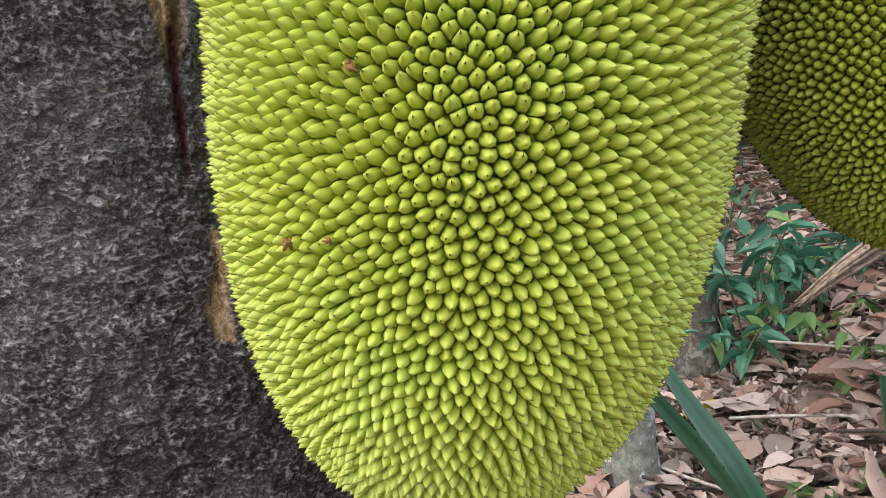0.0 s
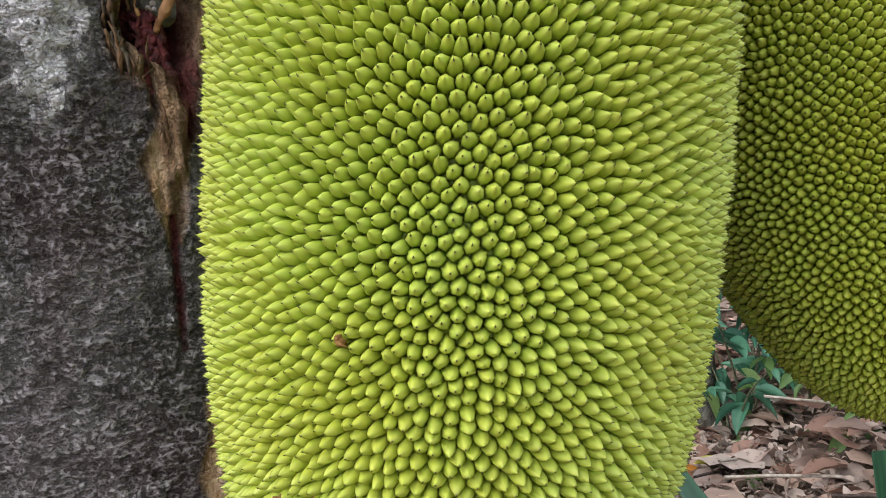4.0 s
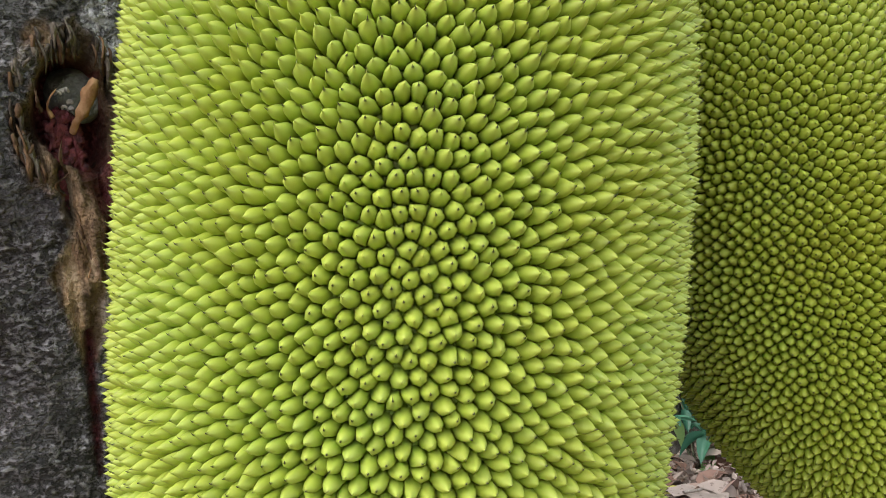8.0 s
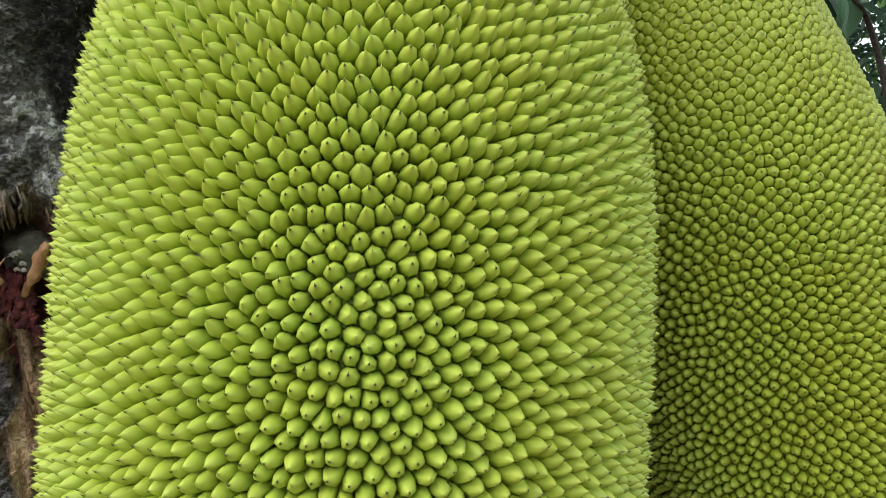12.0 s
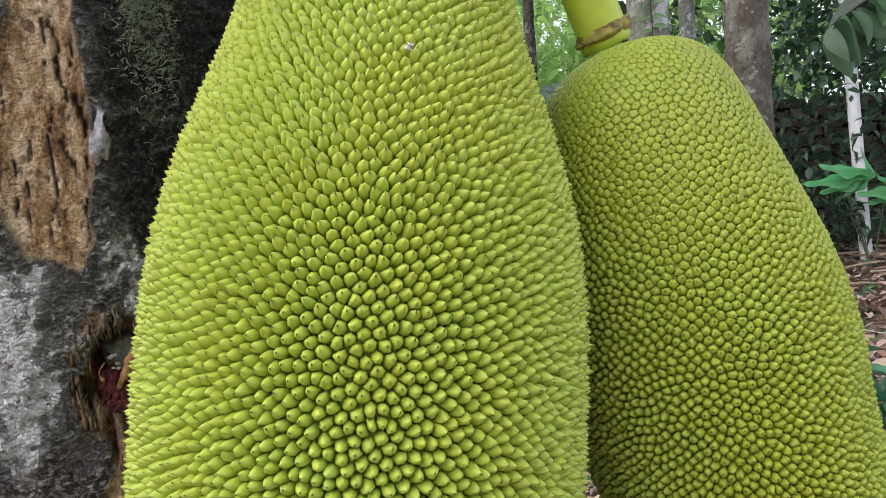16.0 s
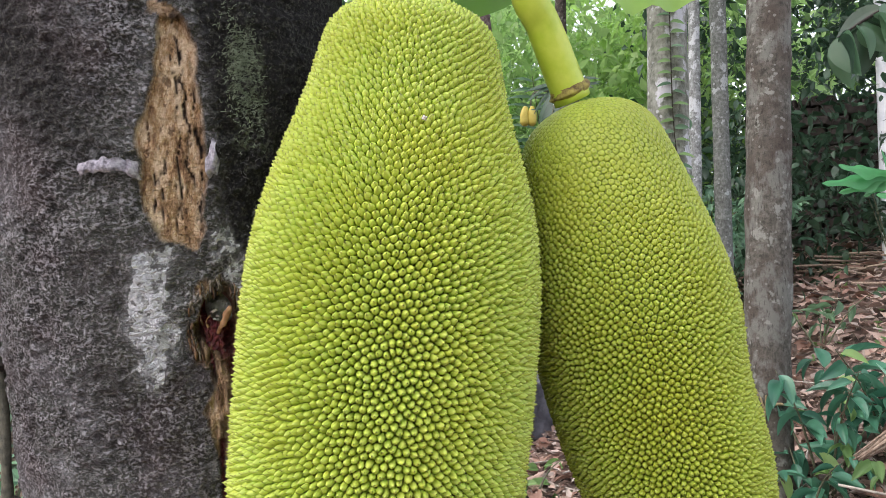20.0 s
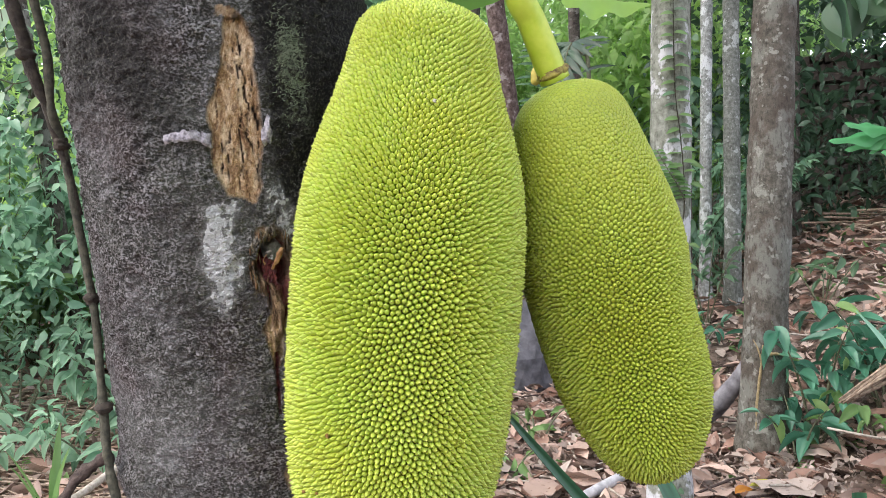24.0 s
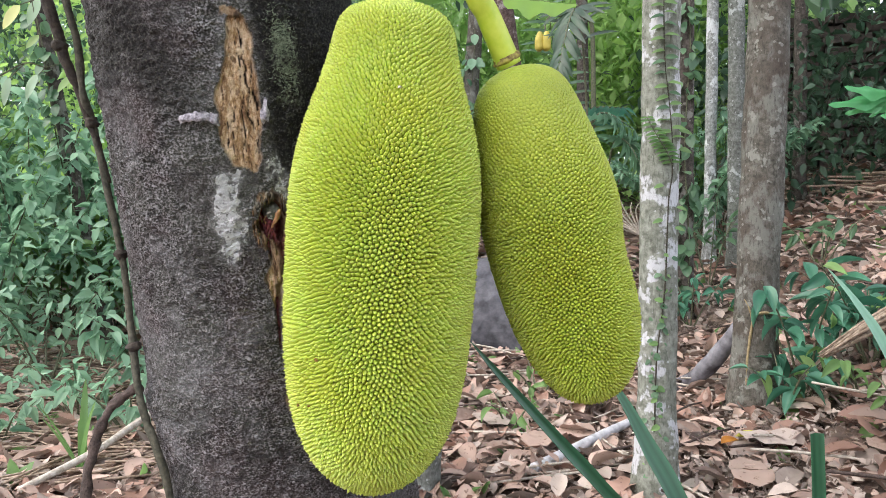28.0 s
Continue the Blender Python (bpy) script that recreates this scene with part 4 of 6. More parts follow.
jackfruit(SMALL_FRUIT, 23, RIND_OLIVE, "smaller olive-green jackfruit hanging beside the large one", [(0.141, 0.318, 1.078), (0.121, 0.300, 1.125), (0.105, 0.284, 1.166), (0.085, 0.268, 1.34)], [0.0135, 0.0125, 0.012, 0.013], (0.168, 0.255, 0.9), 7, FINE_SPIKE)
# the woody spur that carries both stalks
part("spur", tube([on_trunk(40, np.array(0.46), -0.05), (-0.03, 0.25, 1.345), (0.05, 0.255, 1.352), (0.10, 0.265, 1.345)], [0.03, 0.024, 0.02, 0.012], 12, 16, 0.12, 0.02, 3), VINE, tree)

# unseen limbs and leaves, added to keep sun off fruits and trunk
for k, (x, y, z) in enumerate(((-0.9, -0.5, 2.9), (0.3, -0.4, 3.0), (-0.6, 0.7, 3.1), (0.2, 0.5, 2.8), (-1.1, 0.2, 2.7))):
    top = on_trunk(0.0, np.array(1.45), -0.1)
    part("limb", tube([top, (top + np.array([x, y, z])) / 2 + (0, 0, 0.12), (x, y, z)], [0.07, 0.045, 0.015], 10, 16, 0.1, 0.05, k), BROWN_BARK, tree)
n = 1500
at = np.array([-0.45, -0.05, 2.95]) + rng.normal(0, 1, (n, 3)) * np.array([0.65, 0.65, 0.28])
data, tone = scatter(leaf_shape(5, 1, 0.7), at, rng.uniform(0.10, 0.18, n), rng.uniform(0.05, 0.09, n), rng.random(n) * 6.28, rng.normal(0.3, 0.4, n), rng.normal(0, 0.5, n))
part("crown", data, LEAF_JACK, tree, "unseen crown of glossy green leaves, added to shade the fruits", attrs=dict(tone=tone), kind="stuff")
HUSK = plain("brown_husk", (0.16, 0.07, 0.02), (0.36, 0.20, 0.06), 400.0, 0.8, 0.4)
for x, y, z, r, mat, lab in ((-0.021, 0.1795, 0.791, 0.0018, HUSK, "tiny brown husk caught between the spikes"), (-0.041, 0.1845, 0.747, 0.0016, HUSK, "tiny brown husk caught between the spikes"), (-0.030, 0.182, 0.747, 0.0012, HUSK, "tiny brown husk caught between the spikes"), (0.056, 0.1865, 1.036, 0.0015, WHITE_FLUFF, "small white web tuft on the rind")):
    husk = thing("husk" if mat is HUSK else "web_tuft", (x, y, z), lab, "debris")
    for k in range(4):
        d3 = np.clip(rng.normal(0, 1, 3), -1, 1) * r
        part("shred", tube([np.array([x, y + 0.002, z]) - d3, np.array([x, y, z]) + rng.normal(0, 0.3, 3) * r, np.array([x, y + 0.001, z]) + d3], [r * 0.2, r * 0.5, r * 0.15], 6, 6, 0.5, 0.002, k), mat, husk)

# ---- leaves by the fruit stalks ----
def big_leaf(name, frm, to, width, side, mat, label, wave=0.02, droop=0.12, petiole=None, lobes=0):
    """A single leaf with midrib, laid from its foot to its tip; side: the direction across the blade."""
    frm, to, side = (np.array(a, float) for a in (frm, to, side))
    ax = to - frm
    L = np.linalg.norm(ax)
    ax /= L
    side = side - (side @ ax) * ax
    side /= np.linalg.norm(side)
    up = np.cross(ax, side)
    v, f = leaf_shape(16, 4, 0.7, 0.12, droop, wave, lobes)
    sc = np.array([L, width / 2, L])
    v = v * sc
    n = len(v)
    place = lambda a: frm + a[:, :1] * ax + a[:, 1:2] * side + a[:, 2:] * up
    at = thing(name, tuple(frm), label, "leaf")
    part("blade", (place(v), f), mat, at, attrs=dict(tone=np.full(n, 0.5)))
    mid = np.array([[u * L, 0, -droop * L * u * u + 0.0008] for u in np.linspace(0, 0.97, 6)])
    pts = place(mid)
    if petiole is not None:
        pts = np.concatenate([np.array(petiole, float), pts])
    part("midrib", tube(pts, [0.0018, 0.0014, 0.0005], 8, 20), TWIG_GREEN, at)
    return at


big_leaf("jackfruit_leaf", (0.115, 0.40, 1.216), (-0.085, 0.37, 1.218), 0.09, (0, 0.45, 0.9), LEAF_JACK, "broad glossy green jackfruit leaf behind the stalks", 0.01, 0.02, [(0.12, 0.33, 1.33), (0.13, 0.38, 1.26)])
big_leaf("jackfruit_leaf", (0.144, 0.205, 1.116), (0.210, 0.208, 1.104), 0.036, (0.15, -0.75, -0.55), LEAF_LIT, "pale green wavy jackfruit leaf on a green twig", 0.05, 0.02, [(0.10, 0.285, 1.185), (0.118, 0.262, 1.150), (0.132, 0.225, 1.125)])
side_twig = thing("leaf_twig", (0.10, 0.285, 1.185), "smooth green leaf twig behind the fruit stalk", "twig")
part("stem", tube([(0.095, 0.280, 1.20), (0.112, 0.265, 1.160), (0.140, 0.235, 1.125), (0.160, 0.225, 1.120), (0.178, 0.222, 1.126)], [0.0036, 0.0034, 0.003, 0.0024, 0.0028], 9, 24, 0.08, 0.01, 2), TWIG_GREEN, side_twig)

# ---- vines on the trunk ----
liana = thing("liana", (-0.257, 0.319, 0.0), "dark woody liana with swollen nodes climbing beside the trunk", "vine")
part("stem", tube([(-0.20, 0.42, -0.02), (-0.235, 0.36, 0.35), (-0.262, 0.325, 0.602), (-0.288, 0.325, 0.677), (-0.302, 0.330, 0.723), (-0.311, 0.335, 0.775), (-0.322, 0.337, 0.862), (-0.334, 0.330, 0.943), (-0.343, 0.316, 1.028), (-0.344, 0.302, 1.06), (-0.342, 0.292, 1.114), (-0.345, 0.278, 1.16), (-0.36, 0.25, 1.30), (-0.40, 0.20, 1.6)],
                  [0.0055, 0.005, 0.0046, 0.0046, 0.0046, 0.0042, 0.0042, 0.0042, 0.0044, 0.0042, 0.0044, 0.0046, 0.0044, 0.004], 12, 110, 0.25, 0.012, 8), LIANA, liana)
part("stem", tube([(-0.334, 0.330, 0.96), (-0.342, 0.318, 1.015), (-0.352, 0.304, 1.065), (-0.359, 0.292, 1.10), (-0.361, 0.285, 1.125), (-0.366, 0.273, 1.165), (-0.385, 0.24, 1.32), (-0.42, 0.19, 1.6)], [0.0035, 0.0042, 0.0046, 0.0053, 0.0062, 0.006, 0.0058, 0.0055], 12, 70, 0.22, 0.012, 9), VINE, liana)
for pt in ((-0.3605, 0.2865, 1.112), (-0.343, 0.314, 1.03), (-0.324, 0.336, 0.875), (-0.308, 0.334, 0.765)):
    c = np.array(pt)
    part("node", tube([c + (0, 0, -0.006), c + (0, 0, -0.002), c + (0, 0, 0.002), c + (0, 0, 0.006)], [0.004, 0.0076, 0.0076, 0.004], 14, 10, 0.4, 0.004, 2), VINE, liana)
part("stub", tube([(-0.300, 0.335, 0.716), (-0.316, 0.330, 0.709), (-0.331, 0.320, 0.692), (-0.341, 0.302, 0.654), (-0.339, 0.282, 0.600), (-0.33, 0.27, 0.54)], [0.0075, 0.0066, 0.006, 0.0057, 0.0054, 0.005], 12, 40, 0.45, 0.008, 12), TWIG_DARK, liana, "dark curved dead stub of the liana")
twig = thing("leafy_twig", (-0.62, 0.50, 0.0), "thin climbing twig with pale oval leaves", "plant")
part("stem", tube([(-0.863, 0.512, 0.0), (-0.813, 0.442, 0.6), (-0.613, 0.392, 1.096), (-0.576, 0.426, 1.109), (-0.544, 0.448, 1.133), (-0.525, 0.464, 1.13), (-0.51, 0.475, 1.137)], [0.0022, 0.002, 0.0016, 0.0013, 0.001, 0.0008, 0.0006], 6, 50), VINE_GREEN, twig)
part("stem", tube([(-0.544, 0.448, 1.133), (-0.552, 0.444, 1.123), (-0.56, 0.439, 1.112)], [0.0009, 0.0006], 6, 16), VINE_GREEN, twig)
part("stem", tube([(-0.525, 0.464, 1.13), (-0.529, 0.462, 1.124), (-0.533, 0.46, 1.119)], [0.0009, 0.0006], 6, 16), VINE_GREEN, twig)
part("stem", tube([(-0.51, 0.475, 1.137), (-0.514, 0.462, 1.174), (-0.525, 0.454, 1.172), (-0.524, 0.441, 1.215)], [0.0009, 0.0006], 6, 16), VINE_GREEN, twig)
part("stem", tube([(-0.524, 0.441, 1.215), (-0.53, 0.437, 1.212), (-0.536, 0.433, 1.208)], [0.0009, 0.0006], 6, 16), VINE_GREEN, twig)
for foot, tip, wide, mat in (
        ((-0.573, 0.427, 1.114), (-0.602, 0.408, 1.076), 0.5, LEAF_CREAM),
        ((-0.56, 0.439, 1.112), (-0.571, 0.436, 1.073), 0.55, LEAF_MILK),
        ((-0.534, 0.459, 1.119), (-0.55, 0.453, 1.084), 0.5, LEAF_MILK),
        ((-0.516, 0.446, 1.218), (-0.534, 0.442, 1.184), 0.62, LEAF_MILK),
        ((-0.536, 0.433, 1.208), (-0.558, 0.424, 1.175), 0.5, LEAF_CREAM),
        ((-0.525, 0.454, 1.172), (-0.541, 0.446, 1.153), 0.45, LEAF_BRIGHT),
        ((-0.502, 0.485, 1.119), (-0.518, 0.477, 1.098), 0.45, LEAF_BRIGHT),
        ((-0.572, 0.404, 1.199), (-0.584, 0.389, 1.209), 0.5, LEAF_MID)):
    foot, tip = np.array(foot), np.array(tip)
    ax = tip - foot
    size = np.linalg.norm(ax)
    ax /= size
    across = np.cross(ax, np.array([0.35, 0.75, 0.3]))
    across /= np.linalg.norm(across)
    v, f = leaf_shape(10, 2, 0.7, 0.04, 0.06)
    v = foot + v[:, :1] * size * ax + v[:, 1:2] * size * wide / 2 * across + v[:, 2:] * size * np.cross(ax, across)
    part("leaf", (v, f), mat, twig, attrs=dict(tone=np.full(len(v), rng.random())))

# ---- palm and other trunks behind ----
def standing_trunk(name, base, top, r0, r1, mat, label, rings=0.0, height=5.5, rough=0.06, group="", seed=1, crown=None):
    base, top = np.array(base, float), np.array(top, float)
    way_up = (top - base) / (top[2] - base[2])
    z = np.linspace(-0.08, height, 150)
    c = base[None] + way_up[None] * z[:, None]
    c[:, 2] = base[2] + z
    r = np.interp(z, [-0.1, 0.0, 0.15, 0.4, height], [r0 * 1.5, r0 * 1.35, r0 * 1.12, r0, r1])
    if rings:
        r = r * (1 + 0.03 * (np.mod(z, rings) < 0.02))
    sides = 28
    ang = np.linspace(0, 2 * np.pi, sides, endpoint=False)
    ring = np.stack([np.cos(ang), np.sin(ang), 0 * ang], 1)
    v = (c[:, None] + ring[None] * r[:, None, None]).reshape(-1, 3)
    v = v + np.tile(ring, (150, 1)) * (fbm(v, 0.10, seed, 3) * rough * r0)[:, None]
    i, j = np.meshgrid(np.arange(149), np.arange(sides), indexing="ij")
    k = (j + 1) % sides
    f = np.stack([i * sides + j, i * sides + k, (i + 1) * sides + k, (i + 1) * sides + j], -1).reshape(-1, 4)
    v = np.concatenate([v, c[-1:] + (0, 0, 0.004)])
    j = np.arange(sides)
    cap = np.stack([149 * sides + j, 149 * sides + (j + 1) % sides, np.full(sides, 150 * sides)], 1)
    ob = thing(name, tuple(base), label, "tree", group)
    part("trunk", (v, [f, cap]), mat, ob)
    if crown:
        g = np.random.default_rng(seed)
        tipc = c[-1]
        for m in range(5):
            a = g.random() * 6.28
            e = tipc + np.array([math.cos(a) * 0.9, math.sin(a) * 0.9 + 0.3, 0.5 + g.random() * 0.5])
            part("limb", tube([tipc - (0, 0, 0.2), (tipc + e) / 2 + (0, 0, 0.15), e], [r1 * 0.6, r1 * 0.4, r1 * 0.15], 7, 10), mat, ob)
        n = 900
        at = tipc + g.normal(0, 1, (n, 3)) * np.array([0.75, 0.75, 0.45]) + (0, 0.3, 0.6)
        data, tone = scatter(leaf_shape(3, 1), at, g.uniform(0.10, 0.2, n), g.uniform(0.04, 0.08, n), g.random(n) * 6.28, g.normal(0.4, 0.5, n), g.normal(0, 0.6, n))
        part("crown", data, crown, ob, attrs=dict(tone=tone), kind="stuff")
    return ob


def gz(x, y):
    return float(ground_z(np.array([x]), np.array([y]))[0])


standing_trunk("fern_clad_trunk", (0.476, 1.905, 0), (0.486, 2.02, 1.6), 0.061, 0.056, PALM_BARK, "slim white-blotched palm trunk wrapped by a climbing vine", 0.22, seed=4, crown=LEAF_DARK)
standing_trunk("brown_trunk", (0.985, 2.84, gz(0.985, 2.84) - 0.03), (1.035, 2.90, 1.8), 0.090, 0.080, BROWN_BARK, "straight brown tree trunk with pale lichen blotches", 0.0, seed=5, crown=LEAF_DARK)
standing_trunk("slender_trunk", (1.36, 6.0, gz(1.36, 6.0)), (1.345, 5.95, 2.6), 0.05, 0.043, WHITE_BARK, "slender trunk whitened by pale lichen", 0.0, seed=6, group="slender trunks behind", crown=LEAF_MID)
standing_trunk("slender_trunk", (0.955, 4.55, gz(0.955, 4.55)), (0.915, 4.45, 2.3), 0.05, 0.045, DARK_BARK, "slender dark mossy trunk", 0.0, seed=7, group="slender trunks behind", crown=LEAF_MID)
standing_trunk("slender_trunk", (1.47, 5.5, gz(1.47, 5.5)), (1.42, 5.4, 2.5), 0.062, 0.055, GREY_BARK, "slender grey-green ringed palm trunk", 0.25, seed=8, group="slender trunks behind", crown=LEAF_DARK)
standing_trunk("slender_trunk", (-0.86, 6.2, gz(-0.86, 6.2)), (-0.70, 6.15, 2.6), 0.075, 0.06, BROWN_BARK, "leaning reddish trunk among the bushes", 0.2, seed=9, group="slender trunks behind", crown=LEAF_MID)
standing_trunk("slender_trunk", (0.33, 7.4, gz(0.33, 7.4)), (0.27, 7.25, 3.2), 0.065, 0.05, DARK_BARK, "dark slender trunk among bright foliage", 0.0, seed=10, group="slender trunks behind", crown=LEAF_BRIGHT)
standing_trunk("slender_trunk", (0.02, 4.75, gz(0.02, 4.75)), (-0.215, 4.2, 2.05), 0.062, 0.055, RED_BARK, "leaning reddish ringed palm trunk behind the stalks", 0.12, seed=14, group="slender trunks behind", crown=LEAF_DARK)
standing_trunk("tree_stump", (-0.285, 1.80, 0), (-0.24, 1.84, 0.42), 0.056, 0.052, GREY_BARK, "short pale grey-brown stump behind the fruit", 0.0, height=0.42, seed=11)
standing_trunk("slender_trunk", (-2.62, 3.5, gz(-2.62, 3.5)), (-2.90, 3.3, 2.2), 0.04, 0.035, DARK_BARK, "vine-covered brown trunk in the bushes", 0.0, seed=12, group="slender trunks behind", crown=LEAF_MID)
standing_trunk("slender_trunk", (2.3, 6.8, gz(2.3, 6.8)), (2.25, 6.7, 3), 0.06, 0.05, DARK_BARK, "dark trunk at the wall", 0.0, seed=13, group="slender trunks behind", crown=LEAF_DARK)

# leaves climbing the thin trunks
def climbing_leaves(x0, y0, x1, y1, r, zlo, zhi, n, size, mat, seed, label):
    g = np.random.default_rng(seed)
    ob = thing("climbing_ivy", (x0, y0 - r, zlo), label, "vine", "ivy on the thin trunks")
    pts = [(x0 + (x1 - x0) * u + 0.3 * r * math.sin(u * 9), y0 + (y1 - y0) * u - r, zlo + (zhi - zlo) * u) for u in np.linspace(0, 1, 7)]
    part("stem", tube(pts, [0.006, 0.004], 6, 30), VINE_GREEN, ob)
    for k in range(n):
        u, a = g.random(), g.uniform(-2.6, -0.5)
        at = np.array([x0 + (x1 - x0) * u + math.cos(a) * r * 1.15, y0 + (y1 - y0) * u + math.sin(a) * r * 1.15, zlo + (zhi - zlo) * u])
        L = size * g.uniform(0.6, 1.2)
        data, tone = scatter(leaf_shape(6, 2, 0.6, 0.06, 0.2), at[None], np.array([L]), np.array([L * 0.7]), np.array([a + g.normal(0, 0.6)]), np.array([g.normal(0.8, 0.3)]), np.array([g.normal(0, 0.4)]))
        part("leaf", data, mat, ob, attrs=dict(tone=tone))


climbing_leaves(0.955, 4.55, 0.915, 4.45, 0.055, 0.3, 2.3, 80, 0.09, LEAF_DARK, 61, "dark ivy leaves climbing a slender trunk")
climbing_leaves(-2.67, 3.46, -2.90, 3.3, 0.05, 0.4, 2.2, 90, 0.08, LEAF_DARK, 62, "dark green ivy leaves climbing a thin trunk")
climbing_leaves(-0.86, 6.2, -0.70, 6.15, 0.07, 0.6, 2.6, 60, 0.10, LEAF_SOFT, 63, "blue-green ivy leaves climbing a thin trunk")
# climbing vine on the palm trunk
def on_palm(x, z, out=0.003):
    """A point on the near side of the white-blotched palm trunk."""
    cx, cy = 0.476 + 0.00625 * z, 1.905 + 0.0719 * z
    return np.array([x, cy - math.sqrt(max(0.0601**2 - (x - cx) ** 2, 1e-5)) - out, z])


CREEPER = plain("creeper_stem", (0.02, 0.018, 0.012), (0.07, 0.06, 0.035), 120.0, 0.8, 0.4)
climber = thing("climbing_vine", (0.467, 1.83, 0.0), "thin dark vine with paired leaves climbing the palm trunk", "vine")
vine_line = [on_palm(x, z) for x, z in ((0.467, -0.02), (0.465, 0.177), (0.470, 0.46), (0.493, 0.673), (0.500, 0.851), (0.505, 0.976), (0.516, 1.056), (0.514, 1.163), (0.503, 1.289), (0.490, 1.407), (0.485, 1.605), (0.483, 2.15), (0.487, 2.6))]
part("stem", tube(vine_line, [0.0026, 0.0022, 0.0018, 0.0014], 7, 110, 0.2, 0.01, 3), CREEPER, climber)
vine_z, vine_x = [q[2] for q in vine_line], [q[0] for q in vine_line]
slim_leaf = leaf_shape(7, 2, 0.65, 0.12, 0.18)
for k in range(34):
    z = 1.12 + k * 0.0365 + rng.normal(0, 0.003)
    for sgn in (-1, 1):
        if sgn > 0 and k < 1:
            continue
        L = 0.044 * rng.uniform(0.85, 1.15)
        c = on_palm(np.interp(z, vine_z, vine_x), z + 0.006 * sgn, 0.006)
        data, tone = scatter(slim_leaf, c[None], np.array([L]), np.array([L * 0.46]), np.array([(-0.25 if sgn > 0 else math.pi + 0.25) + rng.normal(0, 0.12)]), np.array([0.06 + rng.normal(0, 0.1)]), np.array([0.75 * sgn + rng.normal(0, 0.15)]))
        part("leaf", data, LEAF_PALE if rng.random() < 0.65 else LEAF_DARK, climber, attrs=dict(tone=tone * 0.7))
for x, z in ((0.530, 0.945), (0.486, 0.905), (0.488, 1.015), (0.524, 0.88), (0.535, 1.13), (0.536, 1.19)):
    L = 0.038 * rng.uniform(0.85, 1.15)
    data, tone = scatter(slim_leaf, on_palm(x, z, 0.008)[None], np.array([L]), np.array([L * 0.5]), np.array([-0.2 if x > 0.5 else math.pi + 0.3]), np.array([0.2]), np.array([0.8 if x > 0.5 else -0.8]))
    part("leaf", data, LEAF_PALE, climber, attrs=dict(tone=tone * 0.6))
for k in range(64):
    z = 0.06 + k * 0.0115 + rng.normal(0, 0.012)
    sgn = 1 if rng.random() < 0.5 else -1
    L = 0.013 + 0.017 * rng.random()
    c = on_palm(np.interp(z, vine_z, vine_x) + rng.normal(0, 0.012), z, 0.006)
    data, tone = scatter(slim_leaf, c[None], np.array([L]), np.array([L * 0.7]), np.array([(0 if sgn > 0 else math.pi) + rng.normal(0, 0.3)]), np.array([rng.normal(0.3, 0.3)]), np.array([0.9 * sgn]))
    part("leaf", data, LEAF_DARK if k % 3 else LEAF_MID, climber, attrs=dict(tone=tone))
fern = thing("climbing_fern", (0.514, 1.92, 1.08), "green leafy shoot with two rows of leaflets on the palm trunk", "fern")
shoot = spline([on_palm(x, z, 0.012) for x, z in ((0.514, 1.079), (0.492, 1.128), (0.465, 1.173), (0.437, 1.232))], 14)
part("rachis", tube(list(shoot[::4]) + [shoot[-1]], [0.0018, 0.0014, 0.0008], 6, 20), VINE_GREEN, fern)
for k in range(1, 14):
    L = 0.036 * math.sin(math.pi * (0.25 + 0.6 * k / 14)) ** 0.7
    for sgn in (0, 1):
        data, tone = scatter(slim_leaf, shoot[k][None], np.array([L]), np.array([L * 0.42]), np.array([(math.pi + 0.2 if sgn else -0.2) + rng.normal(0, 0.1)]), np.array([-0.05 + 0.12 * sgn]), np.array([-0.8 if sgn else 0.8]))
        part("leaflet", data, LEAF_MID, fern, attrs=dict(tone=tone * 0.4))

# ---- long blade leaves in front of the trunks ----
def blade(name, pts, width, mat, label, lift=(0.2, -0.6, 0.5), group="long blade leaves", cut=False):
    """A stiff strap leaf, V-shaped in section, narrowing to its tip (pts run from foot to tip)."""
    n = 40
    c = spline(pts, n)
    t = np.gradient(c, axis=0)
    t /= np.linalg.norm(t, axis=1)[:, None]
    up = np.array(lift, float)
    s = np.cross(t, up)
    s /= np.linalg.norm(s, axis=1)[:, None]
    nn = np.cross(s, t)
    u = np.linspace(0, 1, n)
    w = width / 2 * np.clip((1 - u) * 2.2, 0.02, 1) ** 0.8 * (0.8 + 0.2 * np.sin(np.pi * u))
    if cut:
        w = np.full(n, width / 2)
    k = np.array([-1, -0.93, -0.45, 0, 0.45, 0.93, 1.0])
    dep = np.array([0.35, 0.32, 0.10, 0, 0.10, 0.32, 0.35])
    top = c[:, None] + s[:, None] * (w[:, None] * k)[..., None] + nn[:, None] * (w[:, None] * dep)[..., None]
    low = top - nn[:, None] * 0.0012
    v = np.concatenate([top.reshape(-1, 3), low.reshape(-1, 3)])
    i, j = np.meshgrid(np.arange(n - 1), np.arange(6), indexing="ij")
    f = np.stack([i * 7 + j, i * 7 + j + 1, (i + 1) * 7 + j + 1, (i + 1) * 7 + j], -1).reshape(-1, 4)
    f2 = f[:, ::-1] + n * 7
    e = np.arange(n - 1)
    m = n * 7
    rim = [np.stack([e * 7 + o, (e + 1) * 7 + o, m + (e + 1) * 7 + o, m + e * 7 + o], 1) for o in (0, 6)]
    tone = np.tile(np.array([1, 0.8, 0.1, 0.55, 0.1, 0.8, 1.0]), n)
    solo(name, (v, np.concatenate([f, f2, *rim])), mat, label, "leaf", group, attrs=dict(tone=np.concatenate([tone, tone])))


